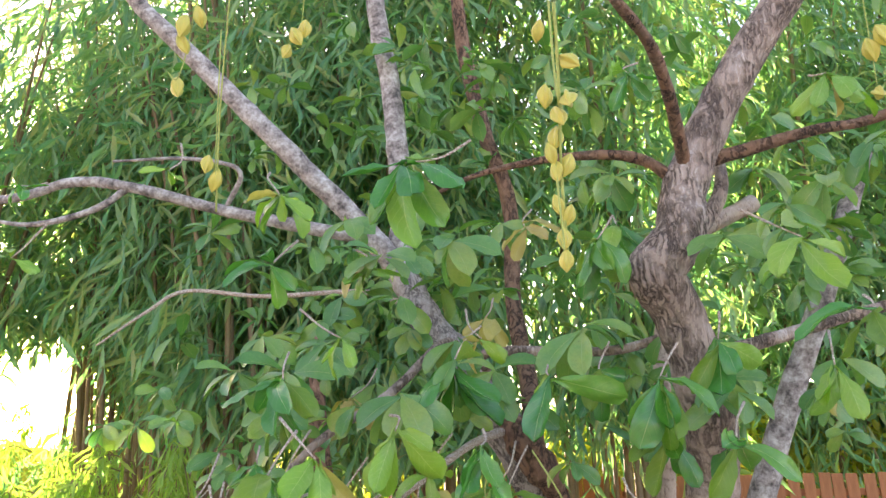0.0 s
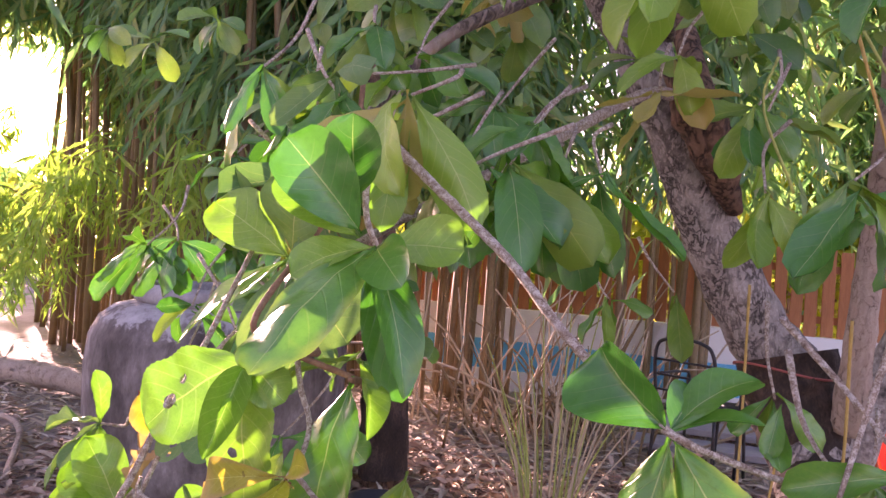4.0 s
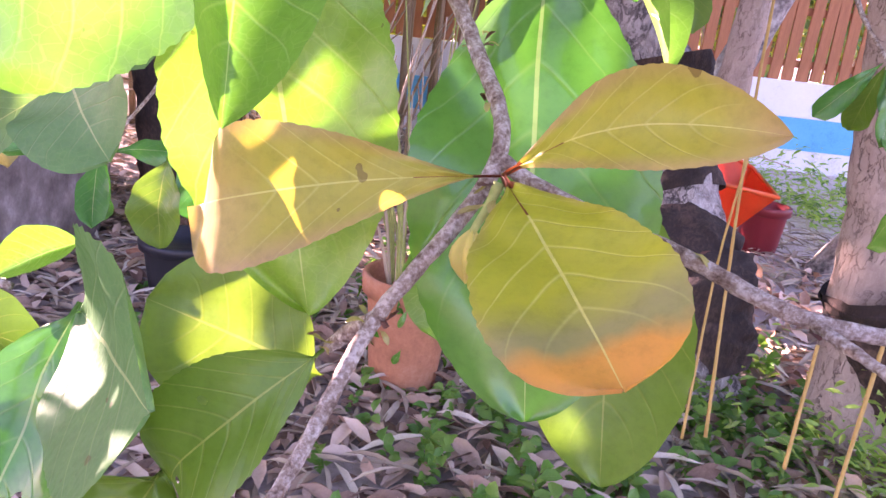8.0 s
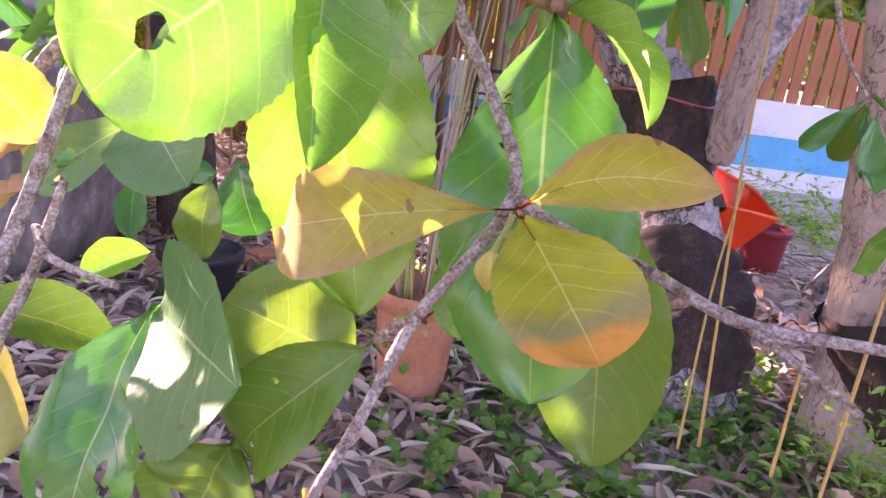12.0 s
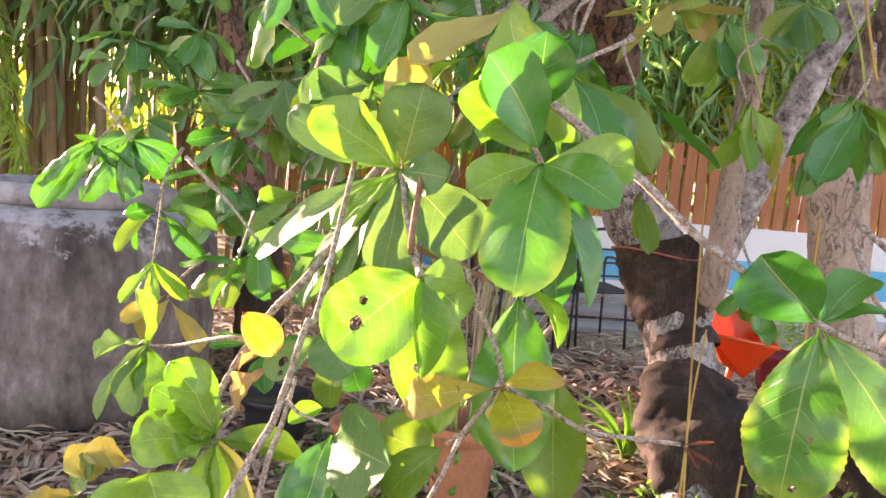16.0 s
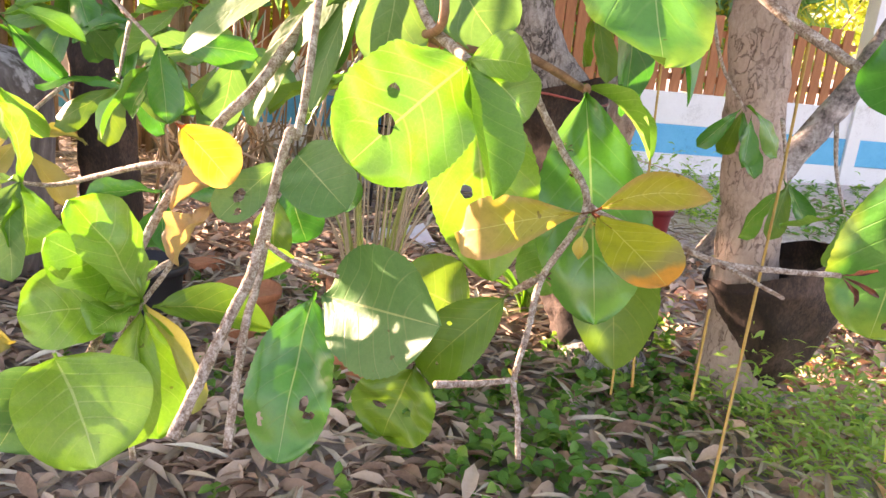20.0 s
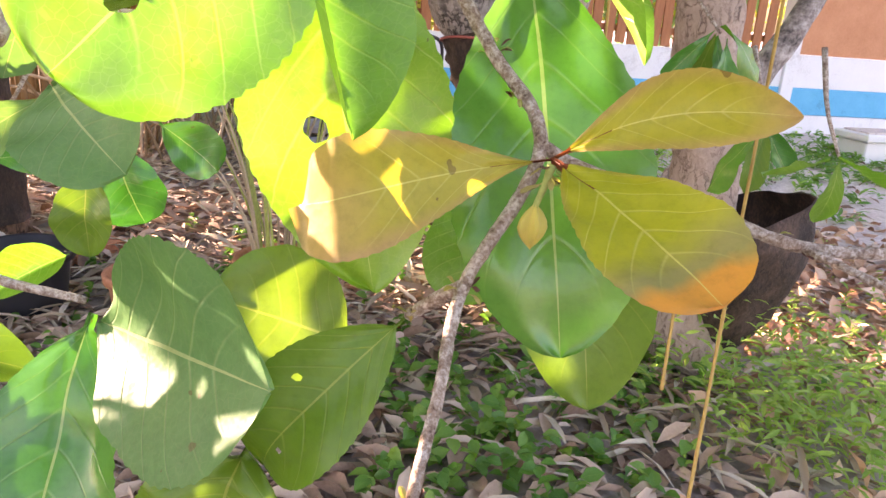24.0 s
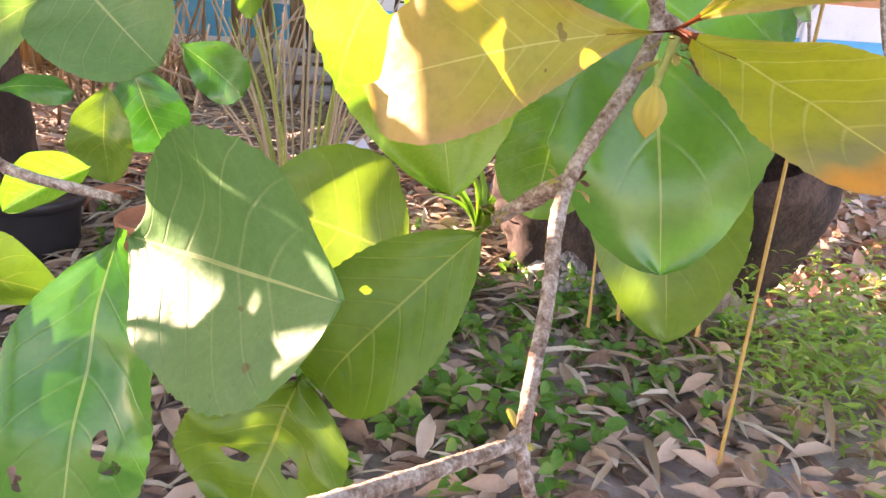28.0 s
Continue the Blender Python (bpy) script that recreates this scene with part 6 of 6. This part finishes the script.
build_pot((-0.75, 2.75, 0.0), 0.22, 0.12, 0.15, "black plastic plant pot half hidden by leaves", mat("black plastic", (0.02, 0.02, 0.024), 0.45))
build_pot((-0.35, 2.55, 0.0), 0.2, 0.09, 0.12, "small terracotta flower pot on the leaf litter")

def build_hopper():
    c = Vector((1.5, 3.5, 0))
    k = 1.2
    t = thing("orange_hopper", c, "bright orange plastic hopper on a splayed orange stand", "hopper")
    bm = bmesh.new()
    top = [bm.verts.new(c + k * Vector(v)) for v in ((-0.15, -0.12, 0.44), (0.15, -0.12, 0.4), (0.15, 0.14, 0.46), (-0.15, 0.14, 0.58))]
    low = [bm.verts.new(c + k * Vector(v)) for v in ((-0.06, -0.05, 0.3), (0.04, -0.05, 0.24), (0.04, 0.05, 0.24), (-0.06, 0.05, 0.3))]
    for i in range(4):
        bm.faces.new((top[i], top[(i + 1) % 4], low[(i + 1) % 4], low[i]))
    bm.faces.new(low)
    bmesh.ops.solidify(bm, geom=bm.faces[:], thickness=0.008)
    part("tray", bm, M_orange, t)
    part("rim", tube([v for v in [c + k * Vector(q) for q in ((-0.15, -0.12, 0.44), (0.15, -0.12, 0.4), (0.15, 0.14, 0.46), (-0.15, 0.14, 0.58), (-0.15, -0.12, 0.44))]], [0.011, 0.011], plain=True, seg=8, rough=0), M_orange, t)
    part("leg", tube([c + k * Vector((0.0, 0, 0.28)), c + k * Vector((-0.02, 0, 0.12)), c + k * Vector((-0.05, 0, 0.01))], [0.02, 0.018, 0.02], 10, 10, 0), M_orange, t)
    part("brace", tube([c + k * Vector((0.0, 0, 0.2)), c + k * Vector((0.06, 0, 0.1)), c + k * Vector((0.14, 0, 0.02))], [0.014, 0.013, 0.014], 10, 8, 0), M_orange, t)
    part("foot", tube([c + k * Vector((-0.06, -0.1, 0.02)), c + k * Vector((-0.05, 0, 0.022)), c + k * Vector((-0.06, 0.1, 0.02))], [0.016, 0.016], 8, 8, 0), M_orange, t)
    part("foot", tube([c + k * Vector((-0.06, 0, 0.02)), c + k * Vector((0.05, 0, 0.02)), c + k * Vector((0.16, 0, 0.02))], [0.016, 0.016], 8, 8, 0), M_orange, t)

build_hopper()

step = thing("grey_boards", (1.15, 5.9, 0), "stack of weathered grey boards lying on the ground", "boards")
for i in range(3):
    part("board", box_bm(1.9, 0.24, 0.055, 0.006, at=(1.1 + 0.05 * i, 5.75 + 0.22 * i, 0.04 + 0.1 * i), turn=(6, 0, 4 - 3 * i)), M_plank, step)
for i, (x, y, a) in enumerate(((-0.75, 3.15, 20), (-0.95, 3.0, -15), (-0.6, 3.3, 50))):
    b = part("brick", box_bm(0.2, 0.1, 0.06, 0.008, at=(x, y, 0.035), turn=(0, 4, a)), M_terracotta)
    tagged(b, "loose red clay brick lying in the leaf litter", "brick", "loose bricks")
for pts_, rad in (([(-5.2, 4.6, 0.1), (-4.2, 4.5, 0.12), (-3.1, 4.2, 0.1), (-2.6, 4.1, 0.08)], 0.11), ([(-4.4, 3.6, 0.03), (-3.4, 3.3, 0.1), (-2.7, 2.6, 0.03)], 0.022), ([(-0.4, 3.6, 0.02), (0.2, 3.2, 0.05), (0.7, 3.35, 0.02)], 0.012), ([(0.2, 4.4, 0.02), (0.5, 4.25, 0.16), (0.62, 4.2, 0.32)], 0.02), ([(2.2, 2.9, 0.02), (2.7, 3.2, 0.04), (3.3, 3.1, 0.02)], 0.014)):
    b = part("fallen_branch", tube(pts_, [rad, rad * 0.8], 20, 9, 0.12, 6), M_bark_pale)
    tagged(b, "dead grey branch lying on the ground", "branch", "fallen branches")
p = part("plastic_scrap", leaf_data("scrap", (0.25, 4.0, 0.03), (0.6, 3.85, 0.04), 0.14, (0, 0, 1), wave=0.3, a=0.3, b=0.3, nv=8, nu=6), mat("white plastic sheet", (0.75, 0.76, 0.8), 0.4))
tagged(p, "scrap of white plastic sheet on the ground", "scrap")

spider = thing("spider_plant", (0.8, 2.75, 0), "pale green strap-leaved plant at the foot of the trunk", "plant")
for i in range(22):
    a = rr.uniform(0, 6.28)
    L_ = rr.uniform(0.2, 0.4)
    part("leaf", leaf_data("leaf", (0.8, 2.75, 0.02), (0.8 + L_ * 0.7 * math.cos(a), 2.75 + L_ * 0.7 * math.sin(a), L_ * 0.75), 0.03, (0.2, -0.3, 1), bow=0.2, a=0.35, b=0.7, nv=8, nu=4, cup=0.4), M_lime, spider)

# ---- ground cover ----
def spread(n, lo, hi, r, clear=()):
    p = r.uniform(lo, hi, (n, 2))
    # thins out unevenly towards its rim
    rim = np.minimum(p - np.array(lo), np.array(hi) - p).min(1)
    wild = np.array([noise.noise(Vector((x * 1.3, y * 1.3, 5.0))) for x, y in p])
    thin = rim < 0.9 * (0.5 + wild) + 0.3 * r.uniform(0, 1, n)
    p[thin] = (p[thin] - p.mean(0)) * r.uniform(0.3, 1.25, (int(thin.sum()), 1)) + p.mean(0)
    z = np.array([ground_height(x, y) for x, y in p])
    return np.column_stack([p, z])

def litter(name, n, lo, hi, seed, size, width, material, lift=0.02, tilt=0.35, label="", category=""):
    r = np.random.default_rng(seed)
    b = spread(n, lo, hi, r) + np.column_stack([np.zeros(n), np.zeros(n), r.uniform(0.002, lift, n)])
    a = r.uniform(0, 2 * math.pi, n)
    d = np.column_stack([np.cos(a), np.sin(a), r.normal(0, tilt * 0.6, n)])
    ob = scatter_blades(name, b, d, r.normal(0, tilt, (n, 3)) + np.array([0, 0, 1]), r.uniform(*size, n), material, None, width=width, nv=3, bow=0.08, a=0.6, b=0.7, cup=0.28)
    tagged(ob, label, category, kind="stuff")

litter("leaf_litter", 7000, (-3.5, 0.6), (1.7, 5.0), 31, (0.06, 0.14), 0.32, M_litter, 0.03, 0.4, "thick litter of dry brown leaves over the earth", "leaf litter")
litter("bamboo_litter", 10500, (-5.5, 1.0), (3.2, 7.3), 32, (0.1, 0.24), 0.1, M_straw, 0.04, 0.25, "dry straw-coloured bamboo leaves strewn on the ground", "leaf litter")

litter("leaf_litter", 2600, (1.2, 1.0), (3.6, 3.8), 33, (0.06, 0.13), 0.42, M_litter_lit, 0.03, 0.9, "curled red-brown dry leaves with sunlight put into their colour", "leaf litter")

litter("stray_leaves", 2600, (-6.5, -4.0), (6.0, 7.0), 34, (0.05, 0.13), 0.3, M_litter, 0.02, 0.3, "scattered dry leaves on the open ground", "leaf litter")

def weeds(name, n, center, spread_, seed, size, material, height, label, narrow=False):
    r = np.random.default_rng(seed)
    k = n // 8
    c = np.column_stack([r.normal(center[0], spread_[0], k), r.normal(center[1], spread_[1], k)])
    base, d = [], []
    for x, y in c:
        h = r.uniform(*height)
        g = ground_height(x, y)
        lean = r.normal(0, 0.25, 2)
        for j in range(8):
            s = (j + 1) / 8
            base.append((x + lean[0] * h * s, y + lean[1] * h * s, g + h * s * 0.9))
            a = r.uniform(0, 6.28)
            d.append((math.cos(a), math.sin(a), r.uniform(-0.3, 0.7)))
    m = len(base)
    ob = scatter_blades(name, base, d, r.normal(0, 0.35, (m, 3)) + np.array([0, -0.2, 1]), r.uniform(*size, m), material, None, width=0.26 if narrow else 0.62, nv=3, a=0.7 if narrow else 0.55, b=0.7)
    tagged(ob, label, "weeds", kind="stuff")

weeds("ground_creeper", 850, (0.55, 1.75), (0.32, 0.28), 41, (0.03, 0.06), M_weed, (0.02, 0.14), "low dark green creeper with heart-shaped leaves")
weeds("ground_creeper", 900, (1.15, 2.2), (0.25, 0.2), 42, (0.03, 0.055), M_weed, (0.02, 0.16), "low dark green creeper at the trunk's foot")
weeds("ground_creeper", 500, (-0.1, 2.6), (0.4, 0.4), 43, (0.025, 0.05), M_weed, (0.02, 0.12), "scattered small green seedlings")
weeds("feathery_weeds", 1800, (1.5, 1.55), (0.2, 0.22), 44, (0.025, 0.06), M_feather, (0.1, 0.42), "bright green feathery weeds", True)
weeds("grass_tufts", 4200, (5.4, 5.6), (1.3, 0.9), 45, (0.05, 0.11), M_weed, (0.02, 0.08), "short green grass before the shed wall", True)
weeds("feathery_weeds", 1200, (2.7, 5.6), (0.6, 0.5), 46, (0.05, 0.1), M_feather, (0.1, 0.5), "green weeds growing near the low wall", True)

weeds("feathery_weeds", 700, (2.3, 2.0), (0.5, 0.5), 47, (0.02, 0.05), M_feather, (0.05, 0.25), "sparse bright green weeds on the sandy ground", True)
# dry scales and buds round the whorl of young leaves
for i in range(12):
    a = rr.uniform(0, 6.28)
    unit_leaf((0.0595 + 0.0025 * math.cos(a), 0.3565 + 0.0025 * math.sin(a), 1.034 - 0.0007 * i), (math.cos(a), math.sin(a), float(rr.uniform(-1.2, 0.4))), (math.cos(a), math.sin(a), 1), float(rr.uniform(0.006, 0.013)), M_oldleaf if i % 3 else M_rust, tree)
# withered scales at the knots of the low branch
for x, y, z in ((0.052, 0.424, 1.077), (0.057, 0.4, 1.058), (0.021, 0.347, 0.982), (0.005, 0.37, 0.96), (-0.015, 0.277, 0.921), (0.12, 0.328, 1.022), (0.152, 0.304, 1.013)):
    for i in range(5):
        a = rr.uniform(0, 6.28)
        unit_leaf((x + 0.003 * math.cos(a), y + 0.003 * math.sin(a), z + float(rr.normal(0, 0.002))), (math.cos(a), math.sin(a), float(rr.uniform(-0.6, 0.9))), (math.cos(a), math.sin(a), 1), float(rr.uniform(0.005, 0.009)), M_rust if i % 2 else M_oldleaf, tree)
# ---- sunlit shrubs behind the fence ----
def shrub(c, rad, n, seed):
    r = np.random.default_rng(seed)
    t = thing("garden_shrub", (c[0], c[1], 0), "sunlit yellow-green shrub behind the fence", "shrub", "garden shrubs")
    for i in range(5):
        a = r.uniform(0, 6.28)
        part("stem", tube([(c[0], c[1], -0.05), (c[0] + 0.3 * rad * math.cos(a), c[1] + 0.3 * rad * math.sin(a), c[2] * 0.5), (c[0] + 0.7 * rad * math.cos(a), c[1] + 0.7 * rad * math.sin(a), c[2])], [0.04, 0.025, 0.01], 10, 6, 0.1, 5), M_bark_pale, t)
    u = r.normal(0, 1, (n, 3))
    u /= np.linalg.norm(u, axis=1, keepdims=True)
    k = r.uniform(0.35, 1.0, (n, 1)) ** 0.6 * (1 + 0.3 * np.array([[noise.noise(Vector(q) * 2.2 + Vector((seed, 0, 0)))] for q in u]))
    b = np.array(c) + u * k * np.array([rad, rad * 0.8, rad])
    b = b[b[:, 2] > 0.3]
    m = len(b)
    scatter_blades("crown", b, r.normal(0, 1, (m, 3)) + np.array([0, 0, -0.3]), r.normal(0, 1, (m, 3)) + np.array([0, 0, 0.8]), r.uniform(0.12, 0.26, m), M_shrub_leaf, t, width=0.4, nv=2)

for i, (x, y, z, rad) in enumerate(((1.6, 9.2, 1.7, 1.0), (3.6, 9.6, 2.2, 1.3), (5.6, 10.2, 2.4, 1.4), (-0.4, 9.6, 1.5, 1.0), (7.6, 11.5, 2.7, 1.6), (-2.6, 10.0, 1.6, 1.2), (10.5, 12.0, 2.6, 1.8), (2.4, 13.0, 2.6, 1.8), (-1.5, 8.9, 1.0, 1.0), (-3.4, 9.6, 0.7, 0.7))):
    shrub((x, y, z), rad, 2600, 70 + i)
